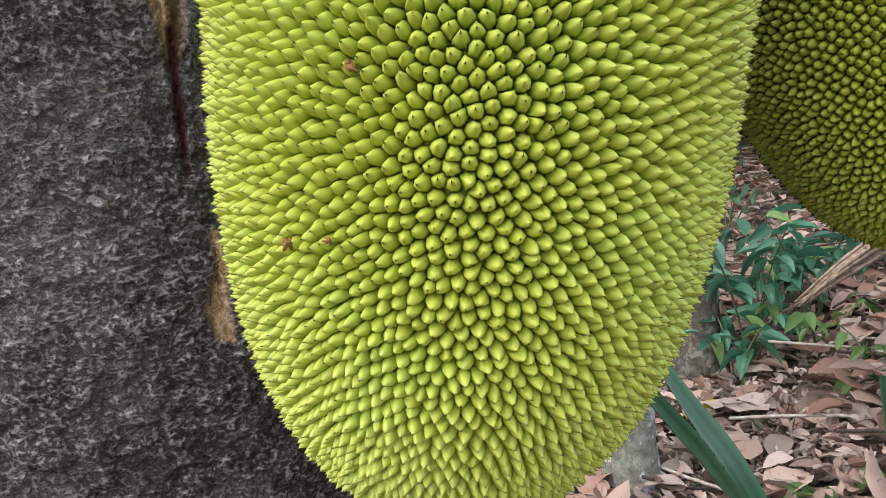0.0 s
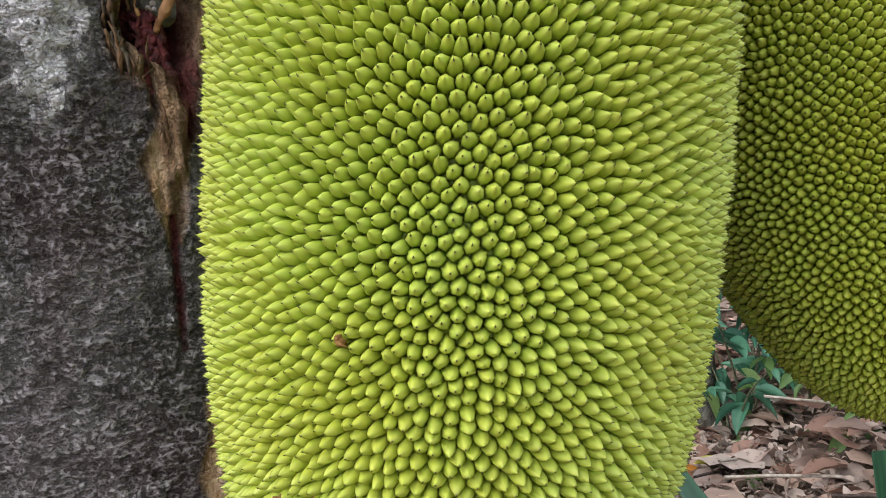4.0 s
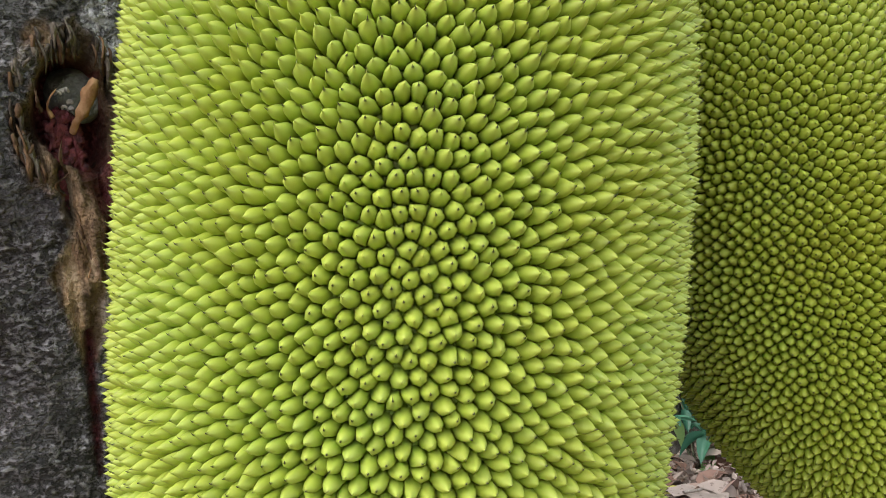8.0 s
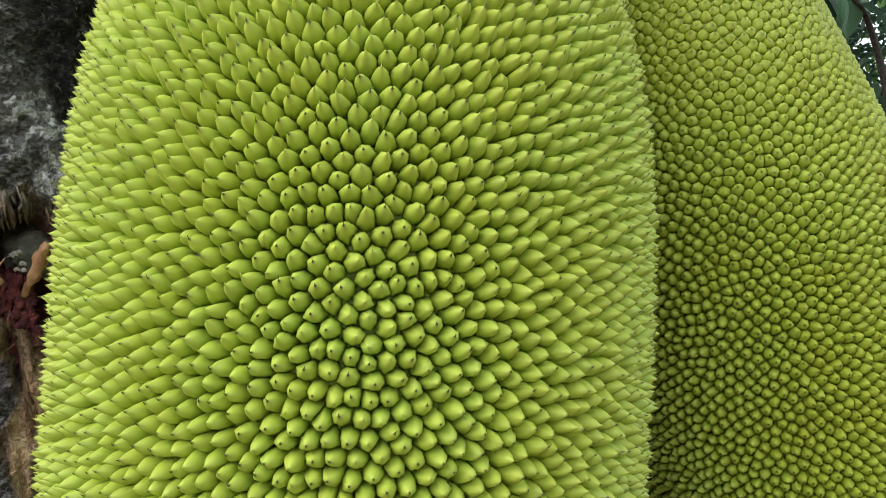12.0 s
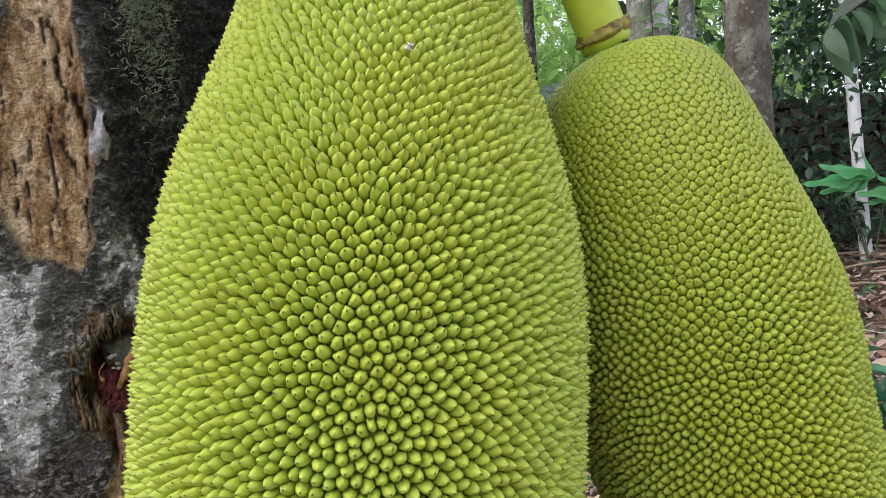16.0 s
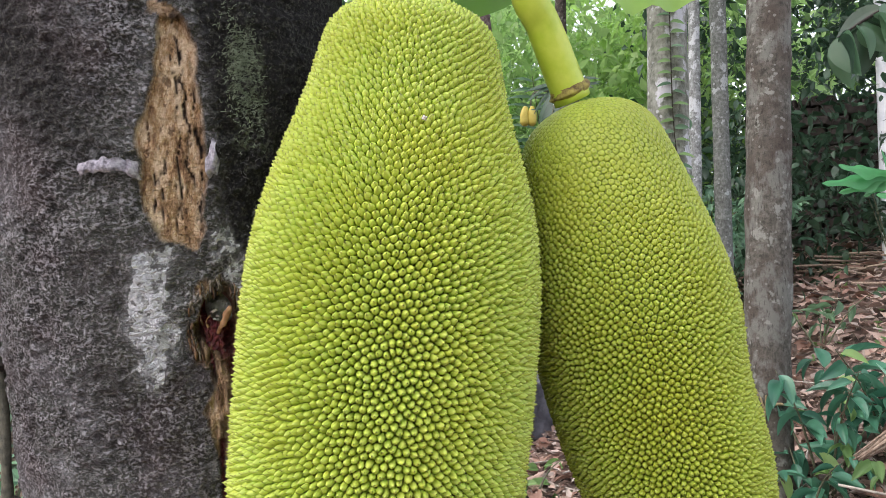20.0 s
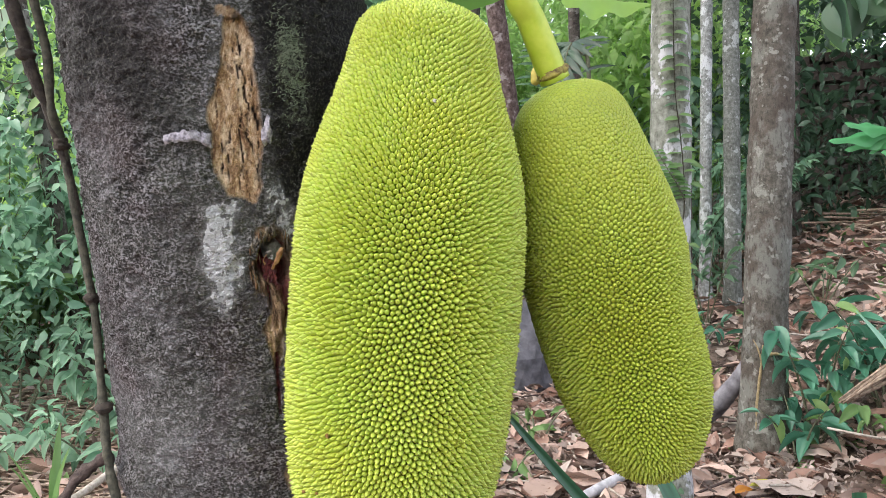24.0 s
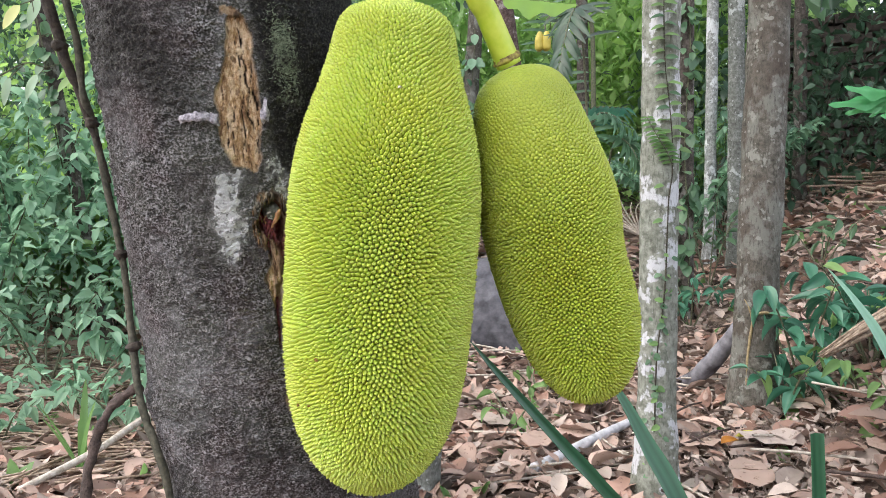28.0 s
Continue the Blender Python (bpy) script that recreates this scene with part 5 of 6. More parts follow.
blade("blade_leaf", [(0.50, 0.87, 0.02), (0.36, 0.79, 0.34), (0.252, 0.70, 0.496), (0.198, 0.668, 0.563), (0.104, 0.62, 0.68), (0.062, 0.60, 0.735)], 0.024, BLADE, "long dark green strap leaf with a fine point")
blade("blade_leaf", [(0.60, 0.95, 0.0), (0.47, 1.0, 0.24), (0.407, 1.03, 0.372), (0.366, 1.06, 0.44), (0.315, 1.10, 0.53), (0.25, 1.14, 0.62)], 0.042, BLADE, "long dark green strap leaf with a fine point")
blade("blade_leaf", [(0.725, 1.12, 0.0), (0.722, 1.14, 0.18), (0.719, 1.155, 0.34), (0.716, 1.166, 0.462)], 0.029, BLADE, "upright green strap leaf with a cut tip", (0.2, -1, 0.2), cut=True)
blade("blade_leaf", [(1.18, 1.38, 0.0), (1.06, 1.42, 0.35), (0.96, 1.47, 0.60), (0.90, 1.50, 0.71), (0.849, 1.53, 0.785)], 0.034, BLADE_PALE, "pale shining strap leaf bending over")

# ---- lobed leaves on the bank ----
def lobed_leaf(foot, ground, size, turn, label):
    """A hand-shaped leaf of pointed lobes on a thin stalk."""
    foot = np.array(foot, float)
    ob = thing("lobed_leaf", ground, label, "leaf", "lobed leaves")
    low = np.array(ground, float)
    part("stalk", tube([low, low * 0.5 + foot * 0.5 + (0.08, 0.05, 0.15), foot], [0.007, 0.005, 0.003], 7, 30), TWIG_GREEN, ob)
    for deg, L, wide in ((0, 1.0, 0.24), (30, 0.86, 0.22), (-26, 0.80, 0.22), (66, 0.62, 0.20), (-58, 0.55, 0.18)):
        a = math.radians(deg)
        ax = np.array([-math.cos(a), 0.25 * math.cos(a) - 0.55 * math.sin(a), 0.5 * math.sin(a) - 0.16])
        ax = np.array(Matrix.Rotation(turn, 3, "Z") @ Vector(ax / np.linalg.norm(ax)))
        across = np.array([0.1, 0.5, 0.85]) - ax * (np.array([0.1, 0.5, 0.85]) @ ax)
        across /= np.linalg.norm(across)
        v, f = leaf_shape(16, 3, 0.55, 0.10, 0.12, 0.02, 2)
        v = foot + v[:, :1] * size * L * ax + v[:, 1:2] * size * wide / 2 * across + v[:, 2:] * size * L * 0.6 * np.cross(ax, across)
        part("lobe", (v, f), LEAF_LOBED, ob, attrs=dict(tone=np.full(len(v), rng.random())))


lobed_leaf((2.01, 4.0, 1.60), (2.25, 4.1, gz(2.25, 4.1)), 0.36, 0.0, "bright green lobed leaf on a thin stalk")
lobed_leaf((2.25, 4.05, 1.52), (2.32, 4.2, gz(2.32, 4.2)), 0.34, 0.3, "bright green lobed leaf on a thin stalk")

# ---- log, pipe, sticks and rock on the ground ----
solo("bent_log", tube([(0.70, 3.20, 0.06), (0.79, 3.16, 0.12), (0.88, 3.10, 0.24), (0.95, 3.05, 0.36), (0.99, 3.02, 0.44)], [0.038, 0.041, 0.043, 0.040, 0.036], 14, 30, 0.12, 0.06, 3), LOG, "grey bent log leaning on the brown trunk", "log")
solo("pale_pole", tube([(0.08, 2.02, 0.04), (0.17, 2.15, 0.045), (0.30, 2.35, 0.055), (0.46, 2.60, 0.06)], [0.019, 0.020, 0.019, 0.018], 14, 24, 0.06, 0.05, 4), PIPE, "pale grey fallen pole on the leaves", "pole")
solo("pale_stick", tube([(-1.51, 1.50, 0.05), (-1.42, 1.75, 0.10), (-1.42, 2.1, 0.14), (-1.30, 2.30, 0.20), (-1.20, 2.45, 0.24)], [0.012, 0.013, 0.013, 0.012, 0.010], 10, 24, 0.1, 0.04, 5), STICK_PALE, "pale barkless stick lying on dry fronds", "stick")


def boulder(at, size, seed):
    bm = bmesh.new()
    bmesh.ops.create_icosphere(bm, subdivisions=4, radius=1)
    v = np.array([x.co for x in bm.verts])
    f = np.array([[x.index for x in y.verts] for y in bm.faces])
    bm.free()
    v = v * (1 + 0.22 * fbm(v, 0.9, seed, 4))[:, None]
    v = np.sign(v) * np.abs(v) ** 0.85 * np.array(size) + np.array(at)
    solo("boulder", (v, f), ROCK, "dark grey boulder half sunk in the litter", "rock", smooth=False)


boulder((-0.28, 4.05, 0.22), (0.42, 0.3, 0.40), 5)

# ---- wall, post and far fruit ----
def stone_wall():
    wall = thing("wall_east", (4.2, 7.4, gz(4.2, 7.4)), "low rough stone retaining wall overgrown with ivy", "wall", kind="structure")
    z0 = gz(4.2, 7.4) - 0.3
    bm = bmesh.new()
    bmesh.ops.create_cube(bm, size=1.0, matrix=Matrix.Translation((4.5, 7.75, z0 + 0.85)) @ Matrix.Rotation(-0.25, 4, "Z") @ Matrix.Diagonal((4.4, 0.5, 1.7, 1)))
    v = np.array([x.co for x in bm.verts])
    f = np.array([[x.index for x in y.verts] for y in bm.faces])
    bm.free()
    part("core", (v, f), WALL_STONE, wall, smooth=False)
    g = np.random.default_rng(3)
    m = Matrix.Rotation(-0.25, 3, "Z")
    for row in range(16):
        x = -2.2 + 0.15 * (row % 2)
        while x < 2.2:
            wd = g.uniform(0.10, 0.3)
            bm = bmesh.new()
            bmesh.ops.create_cube(bm, size=1.0)
            bmesh.ops.bevel(bm, geom=bm.edges[:], offset=0.12, segments=1, affect="EDGES")
            v = np.array([q.co for q in bm.verts])
            f3 = np.array([[q.index for q in y.verts] for y in bm.faces if len(y.verts) == 3])
            f4 = np.array([[q.index for q in y.verts] for y in bm.faces if len(y.verts) == 4])
            bm.free()
            v = v * np.array([wd - 0.02, 0.2, 0.10]) + g.normal(0, 0.011, v.shape) + np.array([x + wd / 2, -0.27 + g.normal(0, 0.02), -0.80 + row * 0.108 + g.normal(0, 0.01)])
            v = v @ np.array(m).T + np.array([4.5, 7.75, z0 + 0.85])
            part("stone", (v, [f4, f3]), WALL_STONE, wall, smooth=False)
            x += wd


stone_wall()
solo("post", tube([(2.94, 6.20, 1.0), (2.93, 6.20, 1.8), (2.92, 6.19, 2.7), (2.91, 6.18, 3.7)], [0.05, 0.05, 0.05, 0.05], 16, 20, 0.02, 0.1, 2), POST, "white painted post beside the wall", "post")
papaya = thing("papaya", (0.0, 4.42, 1.95), "small yellow papaya fruits hanging on a stalk", "fruit")
for dx in (-0.012, 0.034):
    part("fruit", tube([(dx - 0.015, 4.42, 2.01), (dx - 0.015, 4.42, 2.03), (dx - 0.015, 4.42, 2.09), (dx - 0.012, 4.42, 2.14)], [0.010, 0.030, 0.031, 0.012], 12, 14), PAPAYA, papaya)
part("stalk", tube([(0.01, 4.43, 2.10), (0.02, 4.44, 2.22), (0.10, 4.46, 2.25), (0.27, 4.55, 2.25), (0.33, 4.6, 2.0), (0.33, 4.6, gz(0.33, 4.6))], [0.005, 0.006, 0.007, 0.010, 0.016, 0.02], 10, 40), VINE_GREEN, papaya)

# ---- palm fronds ----
def frond(base, mid, tip, mat, name="palm_frond", label="dark green feathered palm frond", n=17, length=0.26, droop=0.35, thick=0.010):
    c = spline([base, mid, tip], n + 4)
    ob = thing(name, tuple(base), label, "palm frond", "palm fronds")
    part("rachis", tube([base, mid, tip], [thick, thick * 0.7, thick * 0.2], 7, 20), VINE_GREEN if mat is not DRY_FROND else DRY_FROND, ob)
    sh = leaf_shape(6, 1, 0.6, 0.03, droop)
    for k in range(4 if n < 20 else n // 2, n + 3):
        t = c[min(k + 1, n + 3)] - c[k - 1]
        yaw = math.atan2(t[1], t[0])
        L = length * math.sin(math.pi * (0.15 + 0.8 * (k - 3) / n)) ** 0.6
        for sgn in (-1, 1):
            data, tone = scatter(sh, c[k][None], np.array([L]), np.array([0.038]), np.array([yaw + sgn * 1.0 + rng.normal(0, 0.06)]), np.array([0.25 + rng.normal(0, 0.1) - math.atan2(t[2], math.hypot(t[0], t[1])) * 0.5]), np.array([sgn * 0.9]))
            part("leaflet", data, mat, ob, attrs=dict(tone=tone * 0.6))


frond((0.10, 5.0, 1.0), (0.10, 4.8, 1.75), (0.02, 4.45, 2.35), LEAF_DARK)
frond((0.10, 5.0, 1.0), (0.22, 4.7, 1.6), (0.55, 4.4, 1.62), LEAF_BLUE)
frond((0.10, 5.0, 1.0), (-0.25, 4.9, 1.6), (-0.65, 4.6, 1.75), LEAF_DARK)
frond((0.10, 5.0, 1.0), (-0.05, 4.6, 1.35), (-0.30, 4.2, 1.45), LEAF_BLUE)
frond((0.30, 4.35, gz(0.30, 4.35)), (0.30, 3.98, 1.44), (0.56, 3.90, 1.42), LEAF_SOFT, label="blue-green arching palm frond", n=24, length=0.22)
frond((0.36, 4.45, gz(0.36, 4.45)), (0.24, 4.05, 2.10), (0.10, 3.82, 1.72), LEAF_SHADED, n=26, length=0.24)
frond((0.34, 4.30, gz(0.34, 4.30)), (0.44, 4.0, 1.34), (0.66, 3.92, 1.10), LEAF_DARK, n=24, length=0.24)
dry = thing("dry_palm_frond", (1.3, 2.0, 0.6), "dry brown folded palm frond hanging down", "palm frond", "palm fronds")
for k in range(18):
    o = rng.normal(0, 1, 3) * np.array([0.02, 0.02, 0.016])
    part("strip", tube([np.array([1.62, 2.06, 0.80]) + o * 2.2, np.array([1.36, 2.0, 0.70]) + o * 1.6, np.array([1.14, 1.99, 0.58]) + o, np.array([0.985 + 0.03 * rng.random(), 2.01, 0.47]) + o * 0.3], [0.008, 0.008, 0.006, 0.002], 6, 20, 0.25, 0.02, k), DRY_FROND, dry)

# pale dry fronds standing in the litter further back
PALE_RIB = plain("bleached_frond", (0.38, 0.33, 0.28), (0.68, 0.62, 0.56), 60.0, 0.8, 0.3)


def dry_fan(x, y, size, lean, ribs, seed):
    g = np.random.default_rng(seed)
    low = np.array([x, y, gz(x, y)])
    ob = thing("dry_palm_frond", tuple(low), "bleached dry palm frond with bare curved ribs", "palm frond", "palm fronds")
    for k in range(ribs):
        a = lean + (k / (ribs - 1) - 0.5) * 1.5
        tip = low + size * g.uniform(0.8, 1.1) * np.array([math.sin(a), 0.1 * g.normal(), math.cos(a) * 0.75])
        mid = low + (tip - low) * 0.55 + np.array([-0.10 * math.cos(a), 0, 0.10]) * size
        part("rib", tube([low, mid, tip], [0.011, 0.009, 0.003], 6, 16), PALE_RIB, ob)


dry_fan(0.92, 7.3, 0.55, -0.6, 9, 1)
dry_fan(1.62, 6.9, 0.42, -0.35, 9, 2)
dry_fan(1.70, 6.9, 0.32, 1.0, 5, 3)

# ---- shrubs ----
def shrub(base, height, spread, leaves, leaf_len, mat, label, seed, stems=5, name="shrub", single=True, wide=0.42, bright=None):
    """Stems that fork from the ground, each leaf a piece of its own where it stands near."""
    g = np.random.default_rng(seed)
    base = np.array(base, float)
    ob = thing(name, tuple(base), label, "shrub", "shrubs")
    sh = leaf_shape(7, 2, 0.75, 0.18, 0.3) if single else leaf_shape(4, 1, 0.75, 0.18, 0.3)
    per = leaves // stems
    alln = []
    for k in range(stems):
        a = 6.28 * k / stems + g.normal(0, 0.3)
        tip = base + np.array([math.cos(a) * spread, math.sin(a) * spread, height * g.uniform(0.7, 1.0)])
        mid = (base + tip) / 2 + np.array([0, 0, height * 0.12])
        part("stem", tube([base - (0, 0, 0.03), mid, tip], [0.006, 0.004, 0.0015], 6, 14), VINE_GREEN, ob)
        c = spline([base, mid, tip], 40)
        at = c[(g.uniform(0.3, 1.0, per) * 39).astype(int)]
        yaw = g.random(per) * 6.28
        at = at + np.stack([np.cos(yaw), np.sin(yaw), 0 * yaw], 1) * 0.01
        L = leaf_len * g.uniform(0.5, 1.3, per)
        alln.append((at, L, yaw, g.normal(0.3, 0.45, per), g.normal(0, 0.55, per)))
    at, L, yaw, pit, rol = (np.concatenate(x) for x in zip(*alln))
    if single:
        for k in range(len(at)):
            data, tone = scatter(sh, at[k:k + 1], L[k:k + 1], L[k:k + 1] * wide, yaw[k:k + 1], pit[k:k + 1], rol[k:k + 1])
            part("leaf", data, bright if bright and k % 17 == 3 else mat, ob, attrs=dict(tone=tone))
    else:
        data, tone = scatter(sh, at, L, L * wide, yaw, pit, rol)
        part("foliage", data, mat, ob, attrs=dict(tone=tone), kind="stuff")


shrub((1.16, 2.72, gz(1.16, 2.72)), 0.55, 0.26, 70, 0.125, LEAF_BLUE, "glossy dark green shrub beside the brown trunk", 31, 5, bright=LEAF_BRIGHT)
shrub((1.42, 2.75, gz(1.42, 2.75)), 0.45, 0.28, 70, 0.125, LEAF_BLUE, "glossy dark green shrub beside the brown trunk", 32, 5, bright=LEAF_BRIGHT)
shrub((1.05, 2.60, gz(1.05, 2.60)), 0.30, 0.16, 30, 0.11, LEAF_BLUE, "glossy dark green shrub beside the brown trunk", 41, 4, bright=LEAF_BRIGHT)
shrub((1.28, 2.45, gz(1.28, 2.45)), 0.22, 0.2, 16, 0.08, LEAF_MID, "low green seedling in the litter", 33, 3)
shrub((1.30, 2.15, gz(1.3, 2.15)), 0.14, 0.14, 14, 0.08, LEAF_MID, "low green seedling in the litter", 34, 3)
shrub((1.75, 4.4, gz(1.75, 4.4)), 0.45, 0.3, 30, 0.10, LEAF_DARK, "small shrub on the bank", 35, 4)
shrub((0.95, 4.3, gz(0.95, 4.3)), 0.45, 0.25, 40, 0.09, LEAF_BLUE, "small shrub at a trunk's foot", 36, 4)
shrub((1.22, 5.2, gz(1.22, 5.2)), 0.8, 0.3, 60, 0.10, LEAF_DARK, "small shrub at a trunk's foot", 37, 5)
shrub((0.05, 3.0, 0.02), 0.22, 0.15, 12, 0.08, LEAF_MID, "low green seedling in the litter", 38, 3)
shrub((-0.05, 2.55, 0.0), 0.16, 0.12, 10, 0.08, LEAF_MID, "low green seedling in the litter", 39, 3)
for k, (x, y, h, s, n, L) in enumerate(((-1.75, 2.7, 0.5, 0.32, 90, 0.085), (-2.3, 3.4, 0.9, 0.5, 140, 0.095), (-2.0, 3.9, 1.0, 0.5, 140, 0.09), (-2.9, 3.9, 1.1, 0.6, 140, 0.095), (-1.5, 3.4, 0.45, 0.35, 90, 0.085), (-2.45, 2.75, 0.6, 0.35, 100, 0.09), (-1.62, 2.25, 0.28, 0.26, 50, 0.085), (-1.95, 2.35, 0.34, 0.28, 60, 0.09), (-1.35, 2.75, 0.35, 0.25, 60, 0.085), (-2.0, 1.95, 0.25, 0.22, 40, 0.085), (-1.75, 3.0, 0.5, 0.3, 80, 0.085))):
    shrub((x, y, gz(x, y)), h, s, int(n * 1.7), L * (1.15, 0.8, 0.95, 0.7)[k % 4], (LEAF_NEAR, LEAF_SOFT, LEAF_NEAR)[k % 3], "leafy green undergrowth shrub behind the tree", 50 + k, 6)
for k in range(24):
    a = -0.95 + 0.58 * rng.random() if k < 20 else 0.16 + 0.08 * rng.random()
    d = rng.uniform(4.0, 6.5) if k < 20 else rng.uniform(6.0, 7.5)
    x, y = d * math.sin(a), d * math.cos(a)
    shrub((x, y, gz(x, y)), rng.uniform(0.8, 1.9) if k < 20 else rng.uniform(0.8, 1.6), rng.uniform(0.45, 0.8), 760, 0.085, (LEAF_SOFT, LEAF_MID, LEAF_SOFT, LEAF_SOFT)[k % 4], "dense green undergrowth shrub with overlapping leaves", 80 + k, 9, single=False, wide=0.55)
shrub((2.86, 5.95, gz(2.86, 5.95)), 0.95, 0.34, 170, 0.11, LEAF_SHADED, "dark leafy shrub at the foot of the white post", 44, 6)
# palm seedling
seedling = thing("palm_seedling", (-1.48, 1.75, 0.0), "bright green palm seedling with narrow blades", "plant")
for k, (dx, dy, h) in enumerate(((-0.16, 0.02, 0.30), (-0.09, -0.05, 0.26), (0.0, 0.03, 0.34), (0.05, -0.03, 0.30), (-0.03, 0.05, 0.2))):
    c = np.array([-1.48, 1.75, 0.0])
    data, tone = scatter(leaf_shape(10, 1, 0.5, 0.02, 0.12), c[None], np.array([h]), np.array([0.028]), np.array([math.atan2(dy, dx)]), np.array([-math.atan2(h, math.hypot(dx, dy))]), np.array([0.6]))
    part("blade", data, LEAF_MID, seedling, attrs=dict(tone=tone * 0.5))

# ---- far woods ----
def woods(name, clumps, mat, seed, lo, hi, zlo, zhi, rlo, rhi, leaf, per, label):
    g = np.random.default_rng(seed)
    a = g.uniform(lo, hi, clumps)
    r = g.uniform(rlo, rhi, clumps)
    x, y = r * np.sin(a), r * np.cos(a)
    z = ground_z(x, y) + g.uniform(zlo, zhi, clumps)
    c = np.repeat(np.stack([x, y, z], 1), per, 0)
    n = len(c)
    at = c + g.normal(0, 1, (n, 3)) * np.repeat(g.uniform(0.25, 0.65, clumps), per)[:, None] * np.array([1, 1, 0.7])
    at[:, 2] = np.maximum(at[:, 2], ground_z(at[:, 0], at[:, 1]) + 0.05)
    L = leaf * g.uniform(0.6, 1.3, n)
    data, tone = scatter(leaf_shape(3 if leaf < 0.15 else 2, 1, 0.8, 0.08, 0.25), at, L, L * g.uniform(0.35, 0.6, n), g.random(n) * 6.28, g.normal(0.4, 0.5, n), g.normal(0, 0.6, n))
    solo(name, data, mat, label, "foliage", kind="stuff", attrs=dict(tone=tone))


# how light falls on the grove is painted in by leaf colour
woods("far_foliage", 60, LEAF_SOFT, 1, -0.95, -0.25, 0.6, 4.5, 7.0, 11, 0.12, 170, "dark green foliage of the grove behind")
woods("far_foliage", 80, LEAF_SHADED, 6, 0.16, 0.85, 0.4, 4.0, 8.2, 12, 0.16, 110, "dark green foliage of the grove behind")
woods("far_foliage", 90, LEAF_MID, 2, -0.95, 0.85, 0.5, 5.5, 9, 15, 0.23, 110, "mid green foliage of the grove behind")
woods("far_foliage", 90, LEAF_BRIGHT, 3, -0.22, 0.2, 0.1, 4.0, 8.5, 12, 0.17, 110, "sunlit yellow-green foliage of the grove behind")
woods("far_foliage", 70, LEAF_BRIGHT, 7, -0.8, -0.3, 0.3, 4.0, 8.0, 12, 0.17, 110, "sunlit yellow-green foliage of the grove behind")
woods("far_foliage", 90, LEAF_MID, 4, -1.1, 1.0, 0.0, 6.0, 17, 26, 0.6, 90, "hazy green foliage far behind")
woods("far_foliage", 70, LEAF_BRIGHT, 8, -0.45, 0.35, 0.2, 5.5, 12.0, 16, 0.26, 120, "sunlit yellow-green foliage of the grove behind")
woods("far_foliage", 45, LEAF_SHADED, 9, -0.9, -0.3, 0.1, 3.2, 5.5, 9.0, 0.11, 150, "shaded dark green foliage of the grove behind")
# added out of view to block sky light over the wall
woods("shade_canopy", 110, LEAF_SHADED, 10, 0.24, 0.85, 4.2, 6.0, 5.8, 11.0, 0.24, 120, "unseen leaf mass added above the wall to shade it")
woods("far_foliage", 40, LEAF_MID, 12, -0.35, 0.36, -0.3, 7.0, 16.0, 20.0, 0.42, 110, "hazy green foliage far behind")
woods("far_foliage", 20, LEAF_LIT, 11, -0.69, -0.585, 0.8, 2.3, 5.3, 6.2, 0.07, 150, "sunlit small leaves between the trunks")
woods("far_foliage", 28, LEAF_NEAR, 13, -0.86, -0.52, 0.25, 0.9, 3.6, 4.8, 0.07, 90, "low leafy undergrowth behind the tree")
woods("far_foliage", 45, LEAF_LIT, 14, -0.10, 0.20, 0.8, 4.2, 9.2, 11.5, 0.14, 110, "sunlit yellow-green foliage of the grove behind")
woods("ivy", 38, LEAF_SHADED, 5, 0.27, 0.60, 0.3, 2.2, 6.8, 7.6, 0.11, 90, "dark ivy hanging over the stone wall")

# ---- litter ----
def litter(name, n, mat, seed, size, label, box=(-4.2, 4.2, 0.9, 9.0), flat=0.24, curl=0.14):
    g = np.random.default_rng(seed)
    x = g.uniform(box[0], box[1], n)
    y = box[2] + (box[3] - box[2]) * g.random(n) ** 1.5
    keep = (np.hypot(x, y - 0.55) > 0.3) & (np.minimum(x - box[0], box[1] - x) + 0.5 * fbm(np.stack([x, y, 0 * x], 1), 0.5, seed, 2) > 0.7 * g.random(n))
    x, y = x[keep], y[keep]
    n = len(x)
    L = size * g.uniform(0.5, 1.25, n)
    z = ground_z(x, y) + g.uniform(0.005, 0.05, n)
    pitch, roll = g.normal(0, flat, n), g.normal(0, flat, n)
    roll = np.where(g.random(n) < 0.35, roll + np.pi, roll)
    data, tone = scatter(leaf_shape(6 if size > 0.06 else 3, 1, 0.7, curl, curl, 0.2 if size > 0.06 else 0.08), np.stack([x, y, z], 1), L, L * g.uniform(0.4, 0.65, n), g.random(n) * 6.28, pitch, roll)
    solo(name, data, mat, label, "leaf litter", kind="stuff", attrs=dict(tone=tone))


litter("leaf_litter", 1800, LITTER, 9, 0.10, "curled brown dry leaves lying on top", flat=0.42, curl=0.34)
litter("leaf_litter", 4000, LITTER_RED, 10, 0.13, "reddish brown dry leaves covering the ground")
litter("leaf_litter", 5500, LITTER, 1, 0.14, "brown and pinkish dry leaves covering the ground")
litter("leaf_litter", 5000, LITTER_GREY, 2, 0.11, "bleached grey-brown dry leaves covering the ground")
litter("leaf_litter", 13000, LITTER, 12, 0.12, "brown dry leaves covering the ground round the tree", (-7.0, 7.0, 1.3, -6.0))
litter("leaf_litter", 6000, LITTER_RED, 13, 0.12, "reddish dry leaves covering the ground round the tree", (-7.0, 7.0, 1.3, -6.0))
litter("leaf_crumbs", 8000, LITTER, 11, 0.05, "small broken pieces of dry leaves", (-2.0, 2.4, 0.9, 4.0), 0.4)
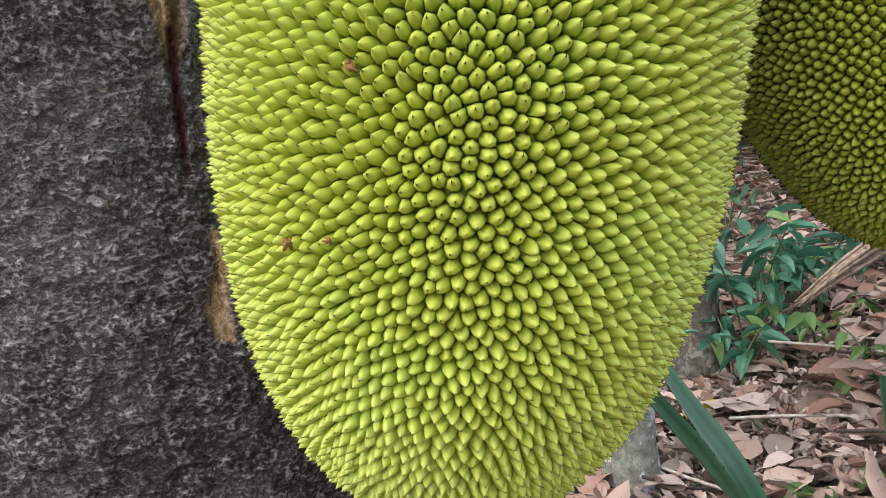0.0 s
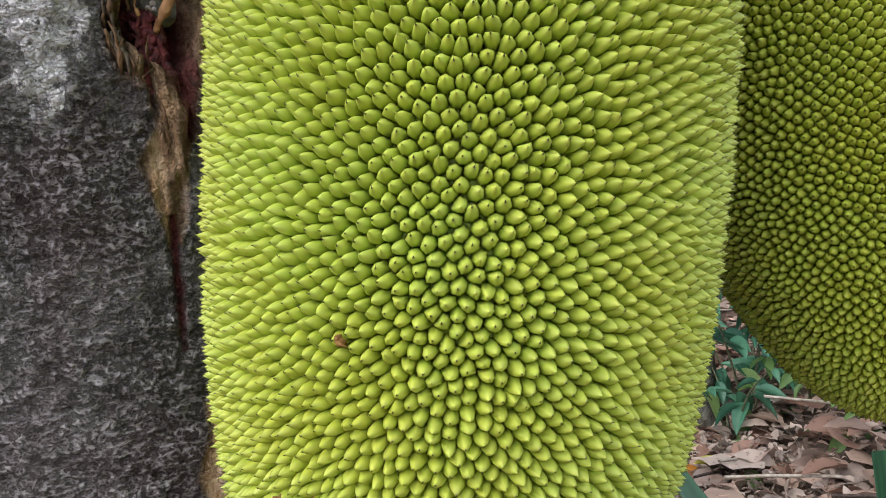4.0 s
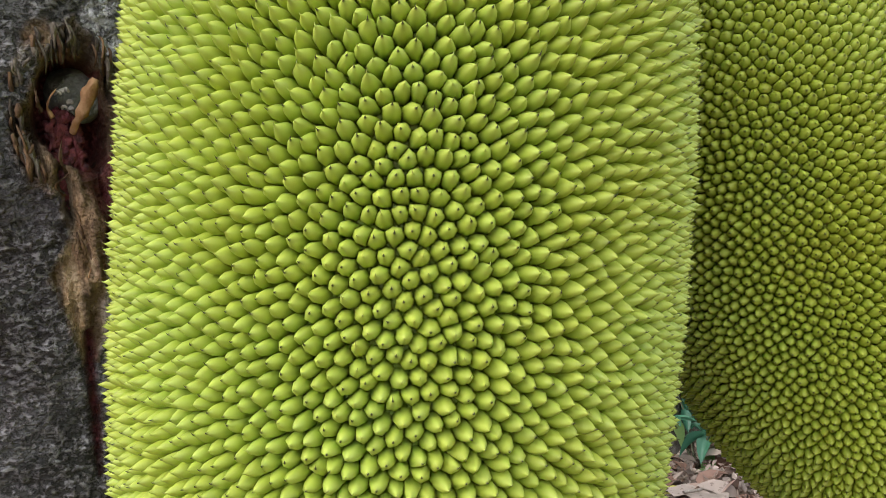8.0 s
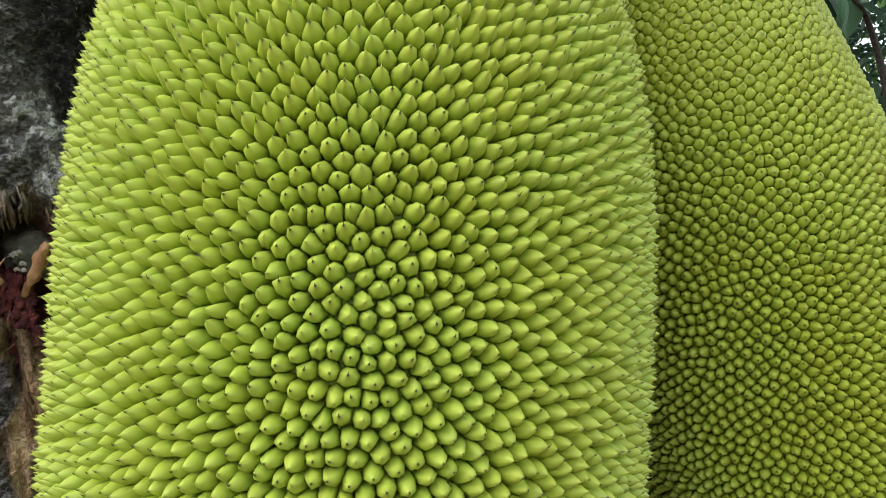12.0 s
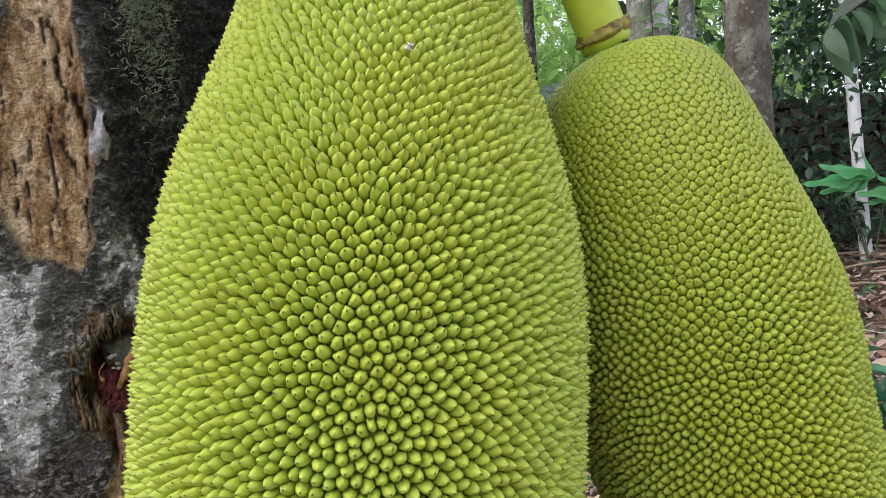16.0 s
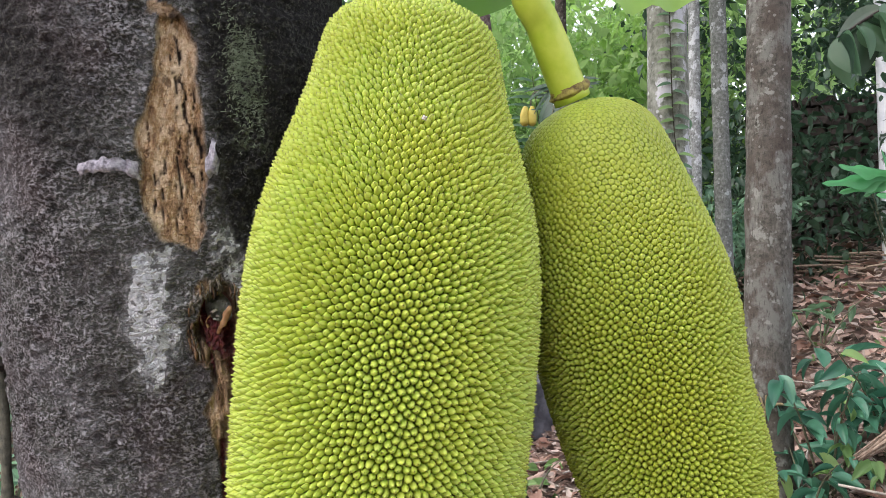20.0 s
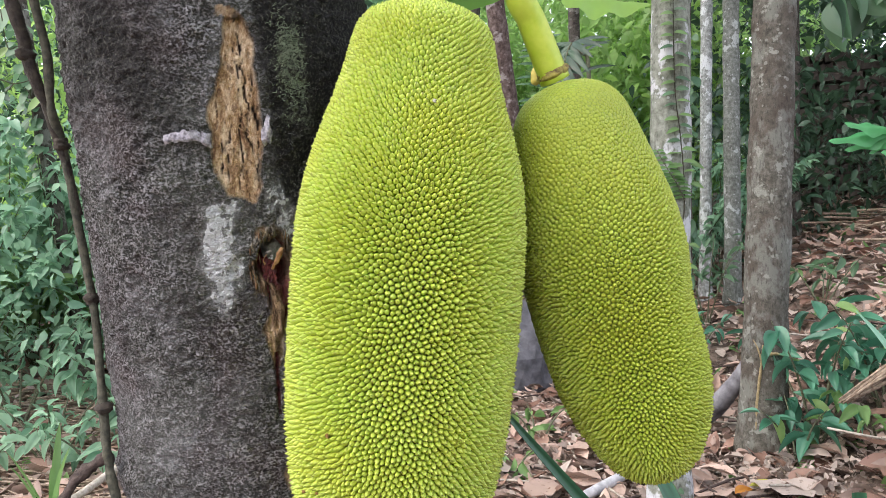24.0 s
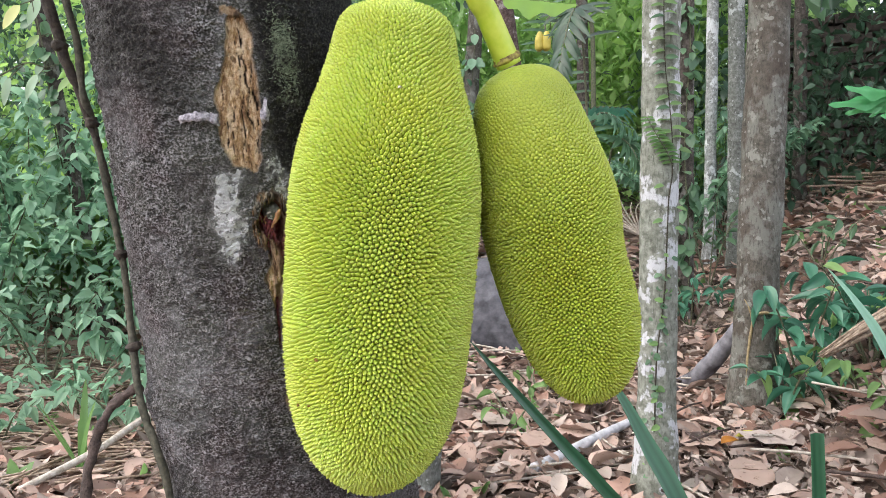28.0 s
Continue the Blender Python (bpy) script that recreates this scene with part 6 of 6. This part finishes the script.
litter("leaf_crumbs", 9000, LITTER_GREY, 8, 0.045, "small broken pieces of dry leaves", (-3.0, 3.0, 0.9, 5.0), 0.6)
litter("leaf_crumbs", 2600, LITTER_GREY, 14, 0.03, "pale straw and crumbled leaves on bare soil", (0.35, 1.25, 1.85, 2.8), 0.6)
litter("ground_plants", 700, LEAF_MID, 3, 0.09, "small green leaves of low plants in the litter", (-4.2, 3.5, 1.6, 7.0), 0.5)


def twigs(name, n, mat, seed, length, box, label, r=0.004):
    g = np.random.default_rng(seed)
    pieces = []
    for k in range(n):
        x, y, a, L = g.uniform(box[0], box[1]), g.uniform(box[2], box[3]), g.normal(box[4], 0.7), length * g.uniform(0.4, 1.2)
        z = gz(x, y)
        p = [np.array([x + math.cos(a) * L * t, y + math.sin(a) * L * t, z + 0.02 + 0.05 * g.random()]) for t in (-0.5, 0, 0.5)]
        v, f = tube(p, [r, r, r * 0.6], 5, 5)
        pieces.append((v[:-2], f[0]))
    solo(name, join(pieces), mat, label, "twigs", kind="stuff")


twigs("dry_fronds", 360, DRY_FROND, 1, 0.75, (-3.2, -0.9, 1.7, 3.4, 0.5), "dry palm leaf ribs lying in a heap", 0.0042)
twigs("dry_fronds", 70, DRY_FROND, 4, 0.8, (2.5, 4.0, 5.0, 6.6, 0.3), "dry palm leaf ribs lying in a heap", 0.010)
twigs("fallen_twigs", 160, TWIG_DARK, 2, 0.4, (-1.2, 3.2, 1.2, 5.5, 0.4), "thin dark twigs lying in the litter", 0.005)
twigs("fallen_twigs", 60, STICK_PALE, 3, 0.5, (-1.0, 2.5, 1.4, 4.0, 0.0), "thin pale twigs lying in the litter", 0.005)
for mat, x, y, L, yaw, lab in ((LEAF_YELLOW, 0.80, 2.30, 0.12, -0.4, "fallen yellow leaf"), (LEAF_ORANGE, 0.74, 2.24, 0.09, 0.6, "fallen orange leaf")):
    data, tone = scatter(leaf_shape(8, 2, 0.75, 0.15, 0.1), np.array([[x, y, gz(x, y) + 0.06]]), np.array([L]), np.array([L * 0.45]), np.array([yaw]), np.array([-0.1]), np.array([0.2]))
    solo("fallen_leaf", data, mat, lab + " on the litter", "leaf", attrs=dict(tone=tone))

# thin root on the brown trunk and a few large leaves on top of the litter
ROOT = plain("pale_root", (0.20, 0.15, 0.07), (0.34, 0.27, 0.15), 120.0, 0.8, 0.4)
root = thing("aerial_root", (0.93, 2.77, 0.0), "thin yellowish root running up the brown trunk", "root")
part("stem", tube([(0.925, 2.752, 0.02), (0.940, 2.762, 0.18), (0.948, 2.768, 0.33), (0.962, 2.767, 0.47), (0.966, 2.768, 0.54)], [0.006, 0.005, 0.006, 0.006, 0.003], 7, 40, 0.5, 0.02, 3), ROOT, root)
part("stem", tube([(0.962, 2.767, 0.47), (0.985, 2.764, 0.50), (1.02, 2.766, 0.505), (1.05, 2.776, 0.495)], [0.005, 0.005, 0.005, 0.002], 7, 20, 0.5, 0.02, 4), ROOT, root)
part("stem", tube([(0.961, 2.767, 0.48), (0.945, 2.770, 0.53), (0.930, 2.778, 0.56)], [0.004, 0.004, 0.002], 7, 14, 0.5, 0.02, 5), ROOT, root)
big_dry = leaf_shape(12, 3, 0.6, 0.02, 0.05, 0.03)
for x, y, L, yaw, mat in ((0.62, 2.22, 0.24, 0.9, LITTER), (0.95, 2.12, 0.24, 2.2, LITTER_GREY), (0.30, 2.35, 0.2, 2.8, LITTER), (0.36, 1.98, 0.2, 0.2, LITTER_GREY), (0.78, 1.86, 0.22, 1.6, LITTER), (1.12, 1.96, 0.22, 0.3, LITTER), (0.05, 2.2, 0.2, 1.2, LITTER), (0.18, 2.75, 0.22, 0.5, LITTER), (-0.05, 2.45, 0.2, 2.5, LITTER_GREY), (0.60, 2.62, 0.2, 2.0, LITTER)):
    data, tone = scatter(big_dry, np.array([[x, y, gz(x, y) + 0.065]]), np.array([L]), np.array([L * 0.6]), np.array([yaw]), np.array([rng.normal(0, 0.08)]), np.array([rng.normal(0, 0.1)]))
    solo("fallen_leaf", data, mat, "large broad dry leaf lying on the litter", "leaf", "large dry leaves", attrs=dict(tone=0.6 + 0.4 * tone))
# leaves hanging in at the upper edge beside the brown trunk
bough = thing("leafy_bough", (0.95, 1.75, 0.9), "drooping bough with large dark green leaves", "branch")
part("stem", tube([(1.35, 2.0, 0.0), (1.38, 1.95, 1.0), (1.25, 1.85, 1.62), (1.0, 1.70, 1.66), (0.82, 1.62, 1.56)], [0.014, 0.012, 0.008, 0.005, 0.002], 8, 50, 0.1, 0.04, 6), VINE, bough)
for k in range(22):
    u = 0.55 + 0.45 * (k / 21)
    pt = spline([(1.35, 2.0, 0.0), (1.38, 1.95, 1.0), (1.25, 1.85, 1.62), (1.0, 1.70, 1.66), (0.82, 1.62, 1.56)], 101)[int(u * 100)]
    L = rng.uniform(0.09, 0.14)
    data, tone = scatter(leaf_shape(8, 2, 0.7, 0.15, 0.3), pt[None], np.array([L]), np.array([L * 0.55]), np.array([rng.random() * 6.28]), np.array([rng.normal(1.0, 0.25)]), np.array([rng.normal(0, 0.5)]))
    part("leaf", data, LEAF_DARK if k % 3 else LEAF_SHADED, bough, attrs=dict(tone=tone * 0.6))
